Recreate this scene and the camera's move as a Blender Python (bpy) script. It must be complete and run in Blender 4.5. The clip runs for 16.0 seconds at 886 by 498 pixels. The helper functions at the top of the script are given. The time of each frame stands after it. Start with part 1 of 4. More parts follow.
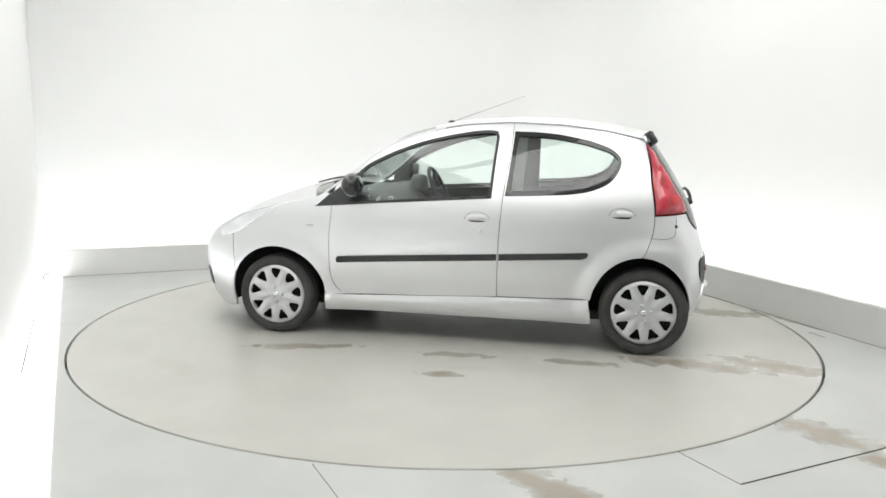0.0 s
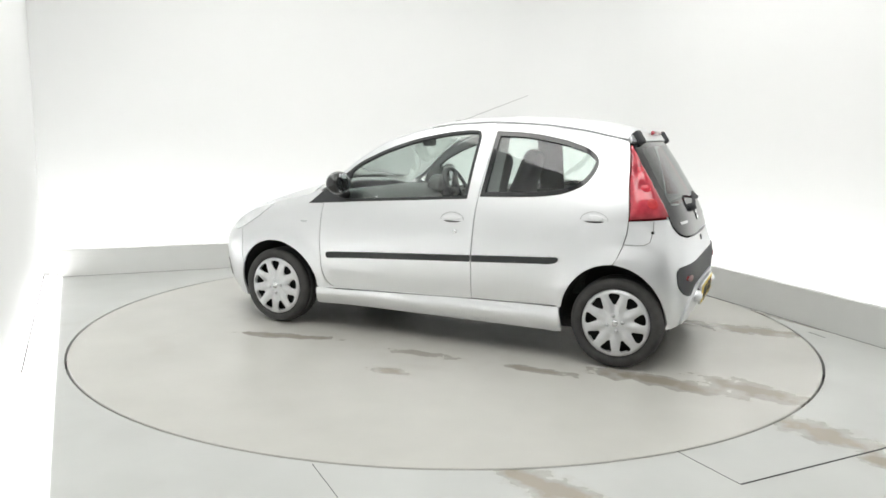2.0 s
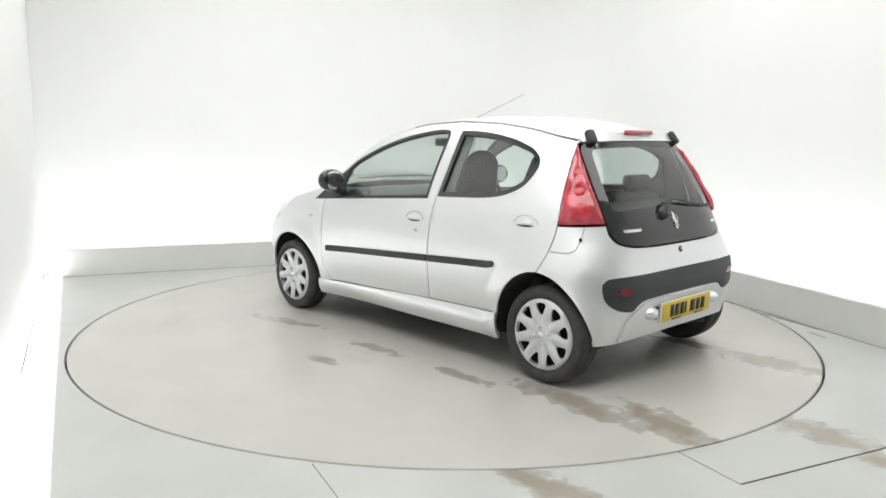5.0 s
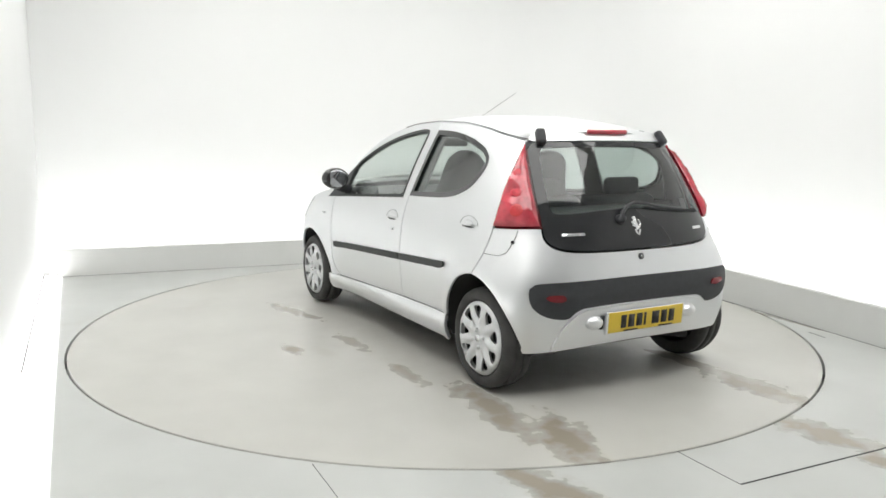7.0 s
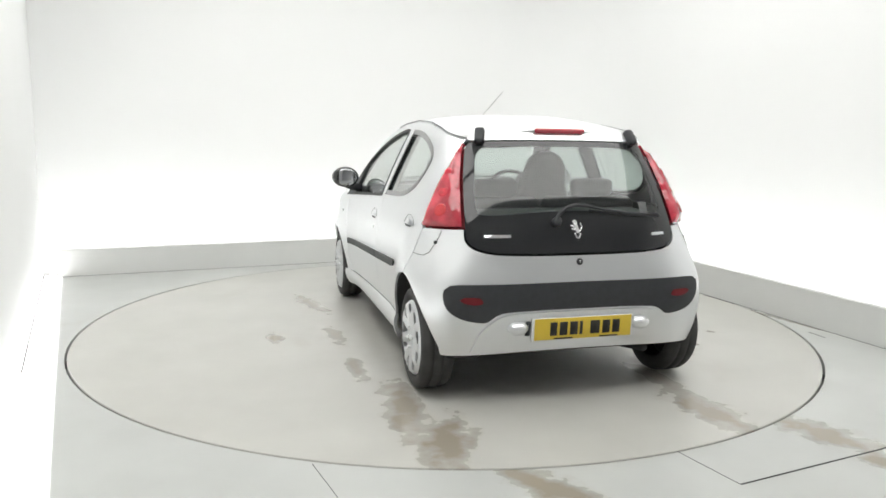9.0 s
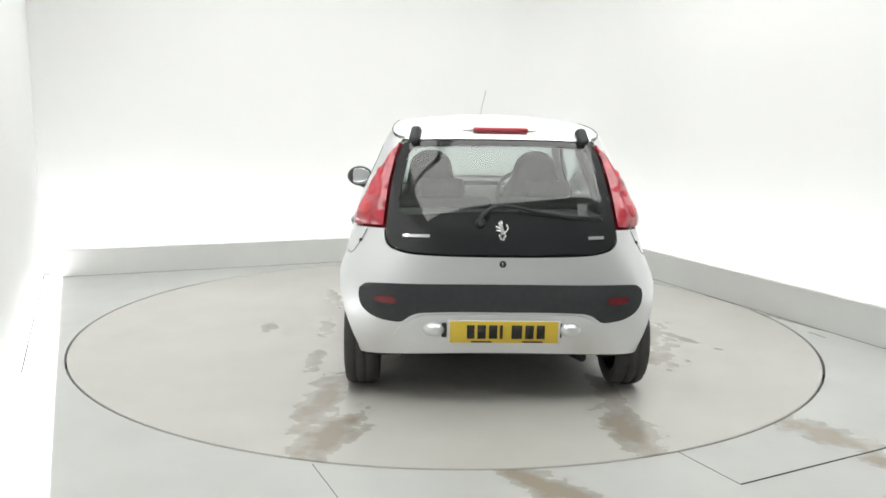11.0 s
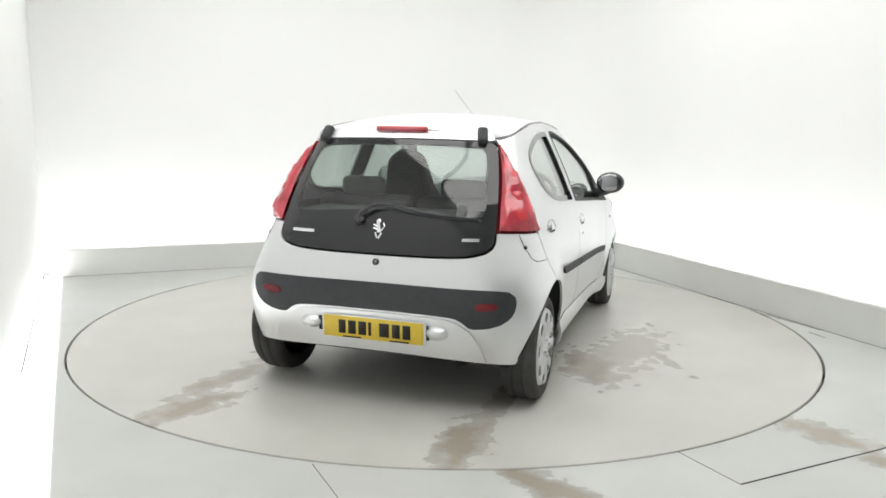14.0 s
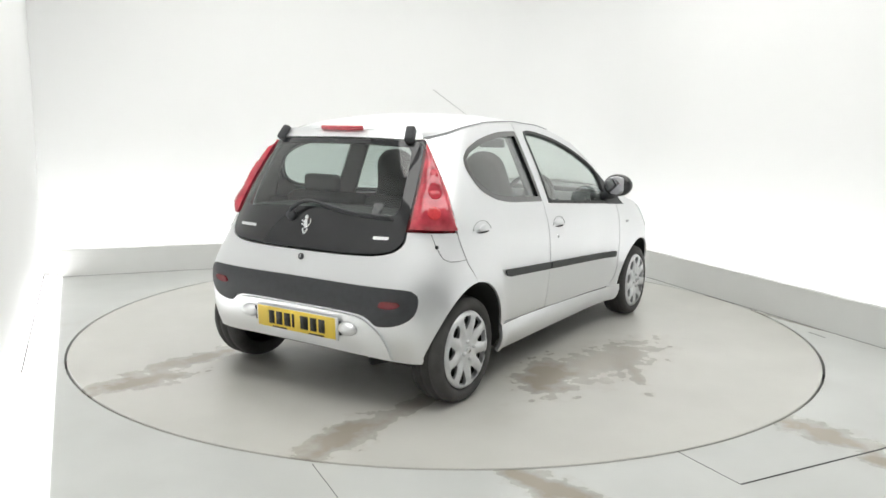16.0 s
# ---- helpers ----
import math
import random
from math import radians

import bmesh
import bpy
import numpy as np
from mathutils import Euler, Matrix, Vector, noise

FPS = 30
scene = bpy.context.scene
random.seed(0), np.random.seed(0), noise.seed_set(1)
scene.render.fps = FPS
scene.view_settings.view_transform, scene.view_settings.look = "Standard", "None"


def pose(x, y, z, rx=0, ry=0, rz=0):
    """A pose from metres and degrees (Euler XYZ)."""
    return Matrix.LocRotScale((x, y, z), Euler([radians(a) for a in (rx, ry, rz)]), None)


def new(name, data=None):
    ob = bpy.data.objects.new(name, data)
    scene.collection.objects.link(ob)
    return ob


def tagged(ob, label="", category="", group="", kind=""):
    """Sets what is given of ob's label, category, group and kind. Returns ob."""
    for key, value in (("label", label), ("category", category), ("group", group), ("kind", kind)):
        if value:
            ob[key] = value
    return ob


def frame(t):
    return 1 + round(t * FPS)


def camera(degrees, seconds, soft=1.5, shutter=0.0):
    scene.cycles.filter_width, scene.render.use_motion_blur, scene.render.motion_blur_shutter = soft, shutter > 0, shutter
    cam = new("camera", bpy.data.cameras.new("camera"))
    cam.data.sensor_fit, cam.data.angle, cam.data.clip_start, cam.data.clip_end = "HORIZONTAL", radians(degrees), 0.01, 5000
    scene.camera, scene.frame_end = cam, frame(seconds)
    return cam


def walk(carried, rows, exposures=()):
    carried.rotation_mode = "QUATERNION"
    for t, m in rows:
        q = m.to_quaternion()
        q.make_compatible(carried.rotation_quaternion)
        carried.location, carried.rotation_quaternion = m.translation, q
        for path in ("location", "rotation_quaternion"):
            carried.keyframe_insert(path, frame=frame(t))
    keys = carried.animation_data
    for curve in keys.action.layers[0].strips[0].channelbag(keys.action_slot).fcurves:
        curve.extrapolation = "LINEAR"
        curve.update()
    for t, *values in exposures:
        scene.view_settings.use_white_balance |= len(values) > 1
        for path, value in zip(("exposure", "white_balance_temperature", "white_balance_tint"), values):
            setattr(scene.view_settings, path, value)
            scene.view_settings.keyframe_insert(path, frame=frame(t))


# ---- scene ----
# Camera: stands still on a tripod in the photo booth.
cam = camera(60.448, 16.0, soft=1.6)
EYE = pose(0.0, -5.278, 1.324, 81.2826, 0.0, 0.2224) @ pose(0, 0, 0, 0, 0, 0.8924)
walk(cam, [(0.0, EYE), (16.0, EYE)], exposures=[(0.0, 0.0), (16.0, 0.0)])

# ---- world and exposure ----
world = bpy.data.worlds.new("world")
scene.world = world
world.use_nodes = True
world.node_tree.nodes["Background"].inputs[0].default_value = (0.9, 0.95, 1.0, 1)
world.node_tree.nodes["Background"].inputs[1].default_value = 0.3
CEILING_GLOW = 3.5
TUBE_GLOW = 14.0

# turntable angle: degrees at seconds
TURN = [(0.0, 169.01), (2.0, 155.13), (4.0, 141.04), (6.5, 123.64), (8.0, 113.13), (9.2, 104.67), (11.5, 88.73), (13.0, 78.15), (14.5, 67.77), (16.0, 57.32)]
# the car's measure, and where the middle of its wheelbase stands on the turntable
CAR_SCALE = 0.988
CAR_OFF = Vector((-0.172, -0.211, 0.0))


# ---- materials ----
def mat(name, color, rough=0.5, metal=0.0, coat=0.0, var=0.06, scale=6.0, bump=0.0, bscale=200.0, emit=0.0, spec=0.5, rvar=0.06):
    m = bpy.data.materials.new(name)
    m.use_nodes = True
    nt = m.node_tree
    b = nt.nodes["Principled BSDF"]
    b.inputs["Roughness"].default_value = rough
    b.inputs["Metallic"].default_value = metal
    b.inputs["Coat Weight"].default_value = coat
    b.inputs["Coat Roughness"].default_value = 0.06
    b.inputs["Specular IOR Level"].default_value = spec
    c = (*color, 1)
    b.inputs["Base Color"].default_value = c
    tc = nt.nodes.new("ShaderNodeTexCoord")
    if var:
        n1 = nt.nodes.new("ShaderNodeTexNoise")
        n1.inputs["Scale"].default_value = scale
        n1.inputs["Detail"].default_value = 6
        nt.links.new(tc.outputs["Object"], n1.inputs["Vector"])
        r = nt.nodes.new("ShaderNodeValToRGB")
        r.color_ramp.elements[0].position, r.color_ramp.elements[1].position = 0.3, 0.7
        r.color_ramp.elements[0].color = (*[x * (1 - var) for x in color], 1)
        r.color_ramp.elements[1].color = (*[min(1, x * (1 + var)) for x in color], 1)
        nt.links.new(n1.outputs["Fac"], r.inputs["Fac"])
        nt.links.new(r.outputs["Color"], b.inputs["Base Color"])
        mr = nt.nodes.new("ShaderNodeMapRange")
        mr.inputs["To Min"].default_value = max(0.02, rough - rvar)
        mr.inputs["To Max"].default_value = min(1, rough + rvar)
        nt.links.new(n1.outputs["Fac"], mr.inputs["Value"])
        nt.links.new(mr.outputs["Result"], b.inputs["Roughness"])
    if bump:
        n2 = nt.nodes.new("ShaderNodeTexNoise")
        n2.inputs["Scale"].default_value = bscale
        n2.inputs["Detail"].default_value = 3
        nt.links.new(tc.outputs["Object"], n2.inputs["Vector"])
        bp = nt.nodes.new("ShaderNodeBump")
        bp.inputs["Strength"].default_value = bump
        bp.inputs["Distance"].default_value = 0.002
        nt.links.new(n2.outputs["Fac"], bp.inputs["Height"])
        nt.links.new(bp.outputs["Normal"], b.inputs["Normal"])
    if emit:
        b.inputs["Emission Color"].default_value = c
        b.inputs["Emission Strength"].default_value = emit
    return m


def glass_mat(name, tint, rough=0.0, least=0.06, rise=3.4):
    """Thin pane: tinted see-through with a clear gloss."""
    m = bpy.data.materials.new(name)
    m.use_nodes = True
    nt = m.node_tree
    nt.nodes.remove(nt.nodes["Principled BSDF"])
    out = nt.nodes["Material Output"]
    t = nt.nodes.new("ShaderNodeBsdfTransparent")
    t.inputs["Color"].default_value = (*tint, 1)
    g = nt.nodes.new("ShaderNodeBsdfGlossy")
    g.inputs["Roughness"].default_value = rough
    lw = nt.nodes.new("ShaderNodeLayerWeight")
    lw.inputs["Blend"].default_value = 0.5
    pw = nt.nodes.new("ShaderNodeMath")
    pw.operation = "POWER"
    pw.inputs[1].default_value = rise
    nt.links.new(lw.outputs["Facing"], pw.inputs[0])
    f = nt.nodes.new("ShaderNodeMath")
    f.operation = "MULTIPLY_ADD"
    f.inputs[1].default_value, f.inputs[2].default_value = 0.9, least
    nt.links.new(pw.outputs[0], f.inputs[0])
    x = nt.nodes.new("ShaderNodeMixShader")
    nt.links.new(f.outputs[0], x.inputs[0])
    nt.links.new(t.outputs[0], x.inputs[1])
    nt.links.new(g.outputs[0], x.inputs[2])
    nt.links.new(x.outputs[0], out.inputs[0])
    return m


def border_mat(name, color, least, rise):
    """Black print under glass: dark, with the gloss of a pane."""
    m = glass_mat(name, (0.5, 0.5, 0.5), 0.02, least, rise)
    nt = m.node_tree
    x = [n for n in nt.nodes if n.type == "MIX_SHADER"][0]
    d = nt.nodes.new("ShaderNodeBsdfDiffuse")
    d.inputs["Color"].default_value = (*color, 1)
    nt.links.new(d.outputs[0], x.inputs[1])
    return m


# stains: centre x, y, half length, half width, turn in degrees, strength
DISC_STAINS = [(-1.62, 0.67, 0.36, 0.085, -6, 0.9), (-2.09, 0.58, 0.28, 0.10, -18, 1.0), (-1.51, -0.79, 0.3, 0.07, 2, 0.55),
               (-2.02, -0.77, 0.28, 0.10, 3, 0.85), (-0.71, -1.14, 0.30, 0.16, 20, 0.9), (-0.27, -1.29, 0.58, 0.21, -8, 0.55),
               (0.74, 0.87, 0.32, 0.05, 14, 0.75), (-0.22, 1.20, 0.10, 0.05, 0, 0.9), (-0.22, 0.81, 0.22, 0.05, 4, 0.55),
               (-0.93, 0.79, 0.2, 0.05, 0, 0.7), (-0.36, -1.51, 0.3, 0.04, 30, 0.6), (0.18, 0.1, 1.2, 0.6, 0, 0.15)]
_r = random.Random(7)
DISC_STAINS += [(_r.uniform(-2.0, 1.9), _r.uniform(-1.6, 1.6), _r.uniform(0.1, 0.35), _r.uniform(0.03, 0.09), _r.uniform(-40, 40), _r.uniform(0.06, 0.16)) for _ in range(12)]
FLOOR_STAINS = [(1.73, -1.99, 0.27, 0.10, -55, 0.9), (0.40, -2.55, 0.24, 0.085, -42, 0.9), (1.90, -2.36, 0.2, 0.07, -50, 0.9), (2.55, 0.11, 0.5, 0.04, -62, 0.5),
                (-2.3, 0.15, 0.4, 0.05, 60, 0.2)]


def stained(name, color, stains, stain_color):
    m = mat(name, color, rough=0.3, var=0.055, scale=2.2, bump=0.05, bscale=60)
    nt = m.node_tree
    b = nt.nodes["Principled BSDF"]
    base = b.inputs["Base Color"].links[0].from_socket
    tc = nt.nodes.new("ShaderNodeTexCoord")
    nz = nt.nodes.new("ShaderNodeTexNoise")
    nz.inputs["Scale"].default_value, nz.inputs["Detail"].default_value = 9.0, 8
    nt.links.new(tc.outputs["Object"], nz.inputs["Vector"])
    total = None
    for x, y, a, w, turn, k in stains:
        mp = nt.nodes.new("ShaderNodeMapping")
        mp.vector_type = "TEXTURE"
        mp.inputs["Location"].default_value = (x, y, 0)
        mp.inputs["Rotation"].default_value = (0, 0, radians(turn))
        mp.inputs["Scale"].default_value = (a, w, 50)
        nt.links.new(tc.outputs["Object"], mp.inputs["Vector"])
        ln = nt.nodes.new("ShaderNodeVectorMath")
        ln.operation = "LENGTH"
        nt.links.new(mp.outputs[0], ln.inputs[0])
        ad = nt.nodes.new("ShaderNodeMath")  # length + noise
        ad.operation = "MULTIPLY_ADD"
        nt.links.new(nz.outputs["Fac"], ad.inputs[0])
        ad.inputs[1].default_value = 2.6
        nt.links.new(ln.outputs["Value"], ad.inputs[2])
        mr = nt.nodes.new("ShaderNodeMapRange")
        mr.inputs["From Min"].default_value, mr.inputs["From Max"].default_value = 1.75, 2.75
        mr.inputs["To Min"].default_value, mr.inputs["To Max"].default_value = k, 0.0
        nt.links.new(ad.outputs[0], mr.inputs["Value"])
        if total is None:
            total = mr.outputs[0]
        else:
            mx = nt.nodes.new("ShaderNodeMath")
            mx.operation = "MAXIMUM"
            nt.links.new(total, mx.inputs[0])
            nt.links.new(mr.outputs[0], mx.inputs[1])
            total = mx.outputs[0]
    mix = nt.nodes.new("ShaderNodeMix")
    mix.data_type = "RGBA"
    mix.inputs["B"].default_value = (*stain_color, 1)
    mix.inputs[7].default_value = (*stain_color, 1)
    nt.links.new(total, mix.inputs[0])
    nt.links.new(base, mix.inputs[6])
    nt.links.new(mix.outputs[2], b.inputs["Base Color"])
    wet = nt.nodes.new("ShaderNodeMapRange")  # wet stains shine more
    wet.inputs["To Min"].default_value, wet.inputs["To Max"].default_value = 0.32, 0.14
    nt.links.new(total, wet.inputs["Value"])
    nt.links.new(wet.outputs[0], b.inputs["Roughness"])
    return m


M_WALL = mat("white_wall", (0.785, 0.79, 0.785), 0.75, var=0.012, scale=0.7)
M_DARKWALL = mat("grey_wall", (0.48, 0.48, 0.485), 0.8, var=0.04, scale=1.5)
M_UP = mat("upstand_paint", (0.66, 0.665, 0.65), 0.55, var=0.03, scale=3, bump=0.05)
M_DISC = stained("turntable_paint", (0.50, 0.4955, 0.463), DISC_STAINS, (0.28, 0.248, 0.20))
M_FLOOR = stained("floor_paint", (0.50, 0.511, 0.494), FLOOR_STAINS, (0.30, 0.265, 0.21))
M_GAP = mat("dark_gap", (0.03, 0.03, 0.03), 0.8)
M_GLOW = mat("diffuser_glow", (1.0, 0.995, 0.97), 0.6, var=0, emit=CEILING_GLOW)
M_TUBE = mat("tube_glow", (1.0, 1.0, 1.0), 0.6, var=0, emit=TUBE_GLOW)
M_PAINT = mat("silver_paint", (0.785, 0.795, 0.807), 0.36, metal=0.86, coat=0.0, var=0.01, scale=1.2, rvar=0.012)
M_BLACK = mat("black_plastic", (0.034, 0.036, 0.04), 0.55, var=0.15, scale=30, bump=0.1, bscale=500)
M_TRIM = mat("dark_rubber_trim", (0.034, 0.037, 0.037), 0.55, var=0.12, scale=25)

M_TYRE = mat("tyre_rubber", (0.046, 0.045, 0.044), 0.75, var=0.25, scale=14, bump=0.2, bscale=150)
M_HUB = mat("hubcap_silver", (0.62, 0.63, 0.64), 0.35, metal=0.5, var=0.05, scale=30)
M_UNDER = mat("underbody", (0.018, 0.018, 0.018), 0.8, var=0.2, scale=10)
M_CLOTH = mat("seat_cloth", (0.05, 0.053, 0.056), 0.9, var=0.2, scale=60)
M_DASH = mat("dashboard_plastic", (0.12, 0.123, 0.125), 0.6, var=0.1, scale=40)
M_RED = mat("red_lens", (0.50, 0.040, 0.064), 0.12, var=0.3, scale=16, bump=0.16, bscale=38, coat=0.7)
M_REDDARK = mat("red_reflector", (0.17, 0.01, 0.016), 0.2, var=0.1, scale=60)
M_YELLOW = mat("yellow_plate", (0.76, 0.55, 0.06), 0.4, var=0.03, scale=20)
M_INK = mat("black_print", (0.015, 0.013, 0.01), 0.5, var=0)
M_CHROME = mat("chrome", (0.85, 0.86, 0.87), 0.16, metal=0.9, var=0)
M_WHITE = mat("white_plastic", (0.78, 0.79, 0.80), 0.35, var=0.02)
M_GLASS = glass_mat("side_glass", (0.86, 0.93, 0.90), least=0.08, rise=2.3)
M_GLOSSBLACK = border_mat("black_glass_border", (0.02, 0.021, 0.023), 0.055, 3.4)
M_SIDEBORDER = border_mat("side_glass_border", (0.016, 0.017, 0.018), 0.06, 2.2)
M_TAILGLASS = glass_mat("tailgate_glass", (0.56, 0.62, 0.60), least=0.07)
M_LENS = mat("clear_lens", (0.8, 0.82, 0.84), 0.08, metal=0.3, coat=0.8, var=0.1, scale=20)


# ---- mesh helpers ----
def finish(ob, material, smooth=True):
    ob.data.materials.append(material)
    if smooth:
        for p in ob.data.polygons:
            p.use_smooth = True
    return ob


def part(name, bm, material, parent=None, label="", smooth=True):
    me = bpy.data.meshes.new(name)
    bm.to_mesh(me)
    bm.free()
    ob = new(name, me)
    finish(ob, material, smooth)
    if parent is not None:
        ob.parent = parent
    if label:
        ob["label"] = label
    return ob


def box_bm(size, centre=(0, 0, 0), bevel=0.0, m=None, seg=2):
    bm = bmesh.new()
    bmesh.ops.create_cube(bm, size=1.0, matrix=Matrix.Translation(centre) @ Matrix.Diagonal((*size, 1)))
    if bevel:
        bmesh.ops.bevel(bm, geom=bm.edges[:], offset=bevel, segments=seg, affect="EDGES", profile=0.5)
    if m is not None:
        bmesh.ops.transform(bm, matrix=m, verts=bm.verts)
    return bm


def add_bm(a, b):
    me = bpy.data.meshes.new("tmp")
    b.to_mesh(me)
    b.free()
    a.from_mesh(me)
    bpy.data.meshes.remove(me)
    return a


def tube_bm(points, radius, sides=10):
    """A round bar along points."""
    bm = bmesh.new()
    pts = [Vector(p) for p in points]
    rings = []
    for i, p in enumerate(pts):
        d = (pts[min(i + 1, len(pts) - 1)] - pts[max(i - 1, 0)]).normalized()
        s = d.cross(Vector((0, 0, 1)))
        if s.length < 0.05:
            s = d.cross(Vector((1, 0, 0)))
        s.normalize()
        u = s.cross(d)
        r = radius[i] if isinstance(radius, (list, tuple)) else radius
        rings.append([bm.verts.new(p + s * (r * math.cos(a)) + u * (r * math.sin(a))) for a in [2 * math.pi * k / sides for k in range(sides)]])
    for a, b in zip(rings, rings[1:]):
        for k in range(sides):
            bm.faces.new((a[k], a[(k + 1) % sides], b[(k + 1) % sides], b[k]))
    bm.faces.new(rings[0][::-1])
    bm.faces.new(rings[-1])
    bmesh.ops.recalc_face_normals(bm, faces=bm.faces)
    return bm


def lathe_bm(profile, sides=48, axis="y"):
    """Profile of (radius, along) turned round the y axis."""
    bm = bmesh.new()
    rings = []
    for r, h in profile:
        rings.append([bm.verts.new((r * math.cos(a), h, r * math.sin(a))) for a in [2 * math.pi * k / sides for k in range(sides)]])
    for a, b in zip(rings, rings[1:]):
        for k in range(sides):
            bm.faces.new((a[k], a[(k + 1) % sides], b[(k + 1) % sides], b[k]))
    bmesh.ops.recalc_face_normals(bm, faces=bm.faces)
    return bm


def smooth_loop(pts, step=0.02, corner=0.6):
    """A closed outline through pts as a rounded (Catmull-Rom) curve; a point with a third value 1 stays a sharp corner."""
    out = []
    n = len(pts)
    for i in range(n):
        p0, p1, p2, p3 = (pts[(i + k) % n] for k in (-1, 0, 1, 2))
        a, b = np.array(p1[:2]), np.array(p2[:2])
        sharp1, sharp2 = len(p1) > 2, len(p2) > 2
        t1 = (b - a) if sharp1 else (b - np.array(p0[:2])) * 0.5
        t2 = (b - a) if sharp2 else (np.array(p3[:2]) - a) * 0.5
        length = np.linalg.norm(b - a)
        for t, s in ((t1, sharp1), (t2, sharp2)):
            q = np.linalg.norm(t)
            if q > length:
                t *= length / q
        k = max(1, int(length / step))
        for j in range(k):
            u = j / k
            out.append((2 * u ** 3 - 3 * u * u + 1) * a + (u ** 3 - 2 * u * u + u) * t1 + (3 * u * u - 2 * u ** 3) * b + (u ** 3 - u * u) * t2)
    return np.array(out)


def inset(loop, d):
    """Moves a closed outline inwards by d (outwards if negative)."""
    p = np.asarray(loop, float)
    e = np.roll(p, -1, 0) - p
    area = 0.5 * np.sum(p[:, 0] * np.roll(p[:, 1], -1) - np.roll(p[:, 0], -1) * p[:, 1])
    nrm = np.stack([-e[:, 1], e[:, 0]], 1) * (1 if area > 0 else -1)
    nrm /= np.maximum(np.linalg.norm(nrm, axis=1, keepdims=True), 1e-9)
    v = nrm + np.roll(nrm, 1, 0)
    v /= np.maximum((v * v).sum(1, keepdims=True) / 2, 0.5)
    return p + v * d


def inside(loop, q):
    p = np.asarray(loop)
    x, y = q[:, 0:1], q[:, 1:2]
    a, b = p, np.roll(p, -1, 0)
    cond = (a[None, :, 1] > y) != (b[None, :, 1] > y)
    dy = b[:, 1] - a[:, 1]
    dy = np.where(np.abs(dy) < 1e-12, 1e-12, dy)
    xi = a[None, :, 0] + (y - a[None, :, 1]) * ((b[:, 0] - a[:, 0]) / dy)[None]
    return (np.sum(cond & (x < xi), 1) % 2) == 1


def sheet_bm(loop, holes, mapper, step=0.04, thick=0.006, flip=False):
    """A curved sheet: the flat outline with holes, filled with a fine net, bent by mapper(a, b) -> x, y, z, with its edges turned inwards."""
    from mathutils.geometry import delaunay_2d_cdt
    loops = [np.asarray(loop)] + [np.asarray(h) for h in holes]
    pts = [tuple(v) for l in loops for v in l]
    edges, k = [], 0
    for l in loops:
        n = len(l)
        edges += [(k + i, k + (i + 1) % n) for i in range(n)]
        k += n
    lo, hi = loops[0].min(0), loops[0].max(0)
    gx, gy = np.meshgrid(np.arange(lo[0] + step / 2, hi[0], step), np.arange(lo[1] + step / 2, hi[1], step))
    gx = gx + (np.arange(gx.shape[0]) % 2)[:, None] * step * 0.5
    g = np.stack([gx.ravel(), gy.ravel()], 1)
    ok = inside(loops[0], g)
    for h in loops[1:]:
        ok &= ~inside(h, g)
    g = g[ok]
    if len(g):
        allp = np.concatenate(loops)
        dist = np.min(np.linalg.norm(g[:, None] - allp[None], axis=2), 1)
        g = g[dist > step * 0.4]
    pts += [tuple(v) for v in g]
    vs, _, fs, *_ = delaunay_2d_cdt([Vector(p) for p in pts], edges, [], 0, 1e-6)
    v2 = np.array([tuple(v) for v in vs])
    f2 = [f for f in fs]
    c = np.array([v2[list(f)].mean(0) for f in f2])
    ok = inside(loops[0], c)
    for h in loops[1:]:
        ok &= ~inside(h, c)
    bm = bmesh.new()
    bv = [bm.verts.new(mapper(*v)) for v in v2]
    for f, o in zip(f2, ok):
        if o:
            try:
                bm.faces.new([bv[i] for i in (f if not flip else f[::-1])])
            except ValueError:
                pass
    bmesh.ops.delete(bm, geom=[v for v in bm.verts if not v.link_faces], context="VERTS")
    bm.normal_update()
    if thick:
        rim = [e for e in bm.edges if e.is_boundary]
        nor = {v: v.normal.copy() for v in bm.verts}
        ext = bmesh.ops.extrude_edge_only(bm, edges=rim)
        newv = [v for v in ext["geom"] if isinstance(v, bmesh.types.BMVert)]
        near = {tuple(round(x, 6) for x in v.co): nor[v] for v in nor}
        for v in newv:
            v.co -= near.get(tuple(round(x, 6) for x in v.co), Vector((0, 0, 0))) * thick
        for e in rim:
            e.smooth = False
    return bm


# ---- the photo booth ----
ALPHA = radians(22.5)
ROOM = Matrix.Rotation(ALPHA, 4, "Z")


def room(p, q, z=0.0):
    return ROOM @ Vector((p, q, z))


def slab(name, p0, p1, thick, z0, z1, material, label, category, side=1):
    """An upright wall from p0 to p1 (booth plan), its face on that line, its thickness behind."""
    a, b = Vector((*p0, 0)), Vector((*p1, 0))
    d = (b - a).normalized()
    n = Vector((-d.y, d.x, 0)) * thick * side
    bm = bmesh.new()
    vs = []
    for z in (z0, z1):
        for c in (a, b, b + n, a + n):
            vs.append(bm.verts.new(room(c.x, c.y, z)))
    for f in ((0, 1, 2, 3), (4, 5, 6, 7), (0, 1, 5, 4), (1, 2, 6, 5), (2, 3, 7, 6), (3, 0, 4, 7)):
        bm.faces.new([vs[i] for i in f])
    bmesh.ops.recalc_face_normals(bm, faces=bm.faces)
    bmesh.ops.bevel(bm, geom=bm.edges[:], offset=0.004, segments=2, affect="EDGES")
    return tagged(part(name, bm, material, smooth=False), label, category, kind="structure")


R_DISC = 2.418
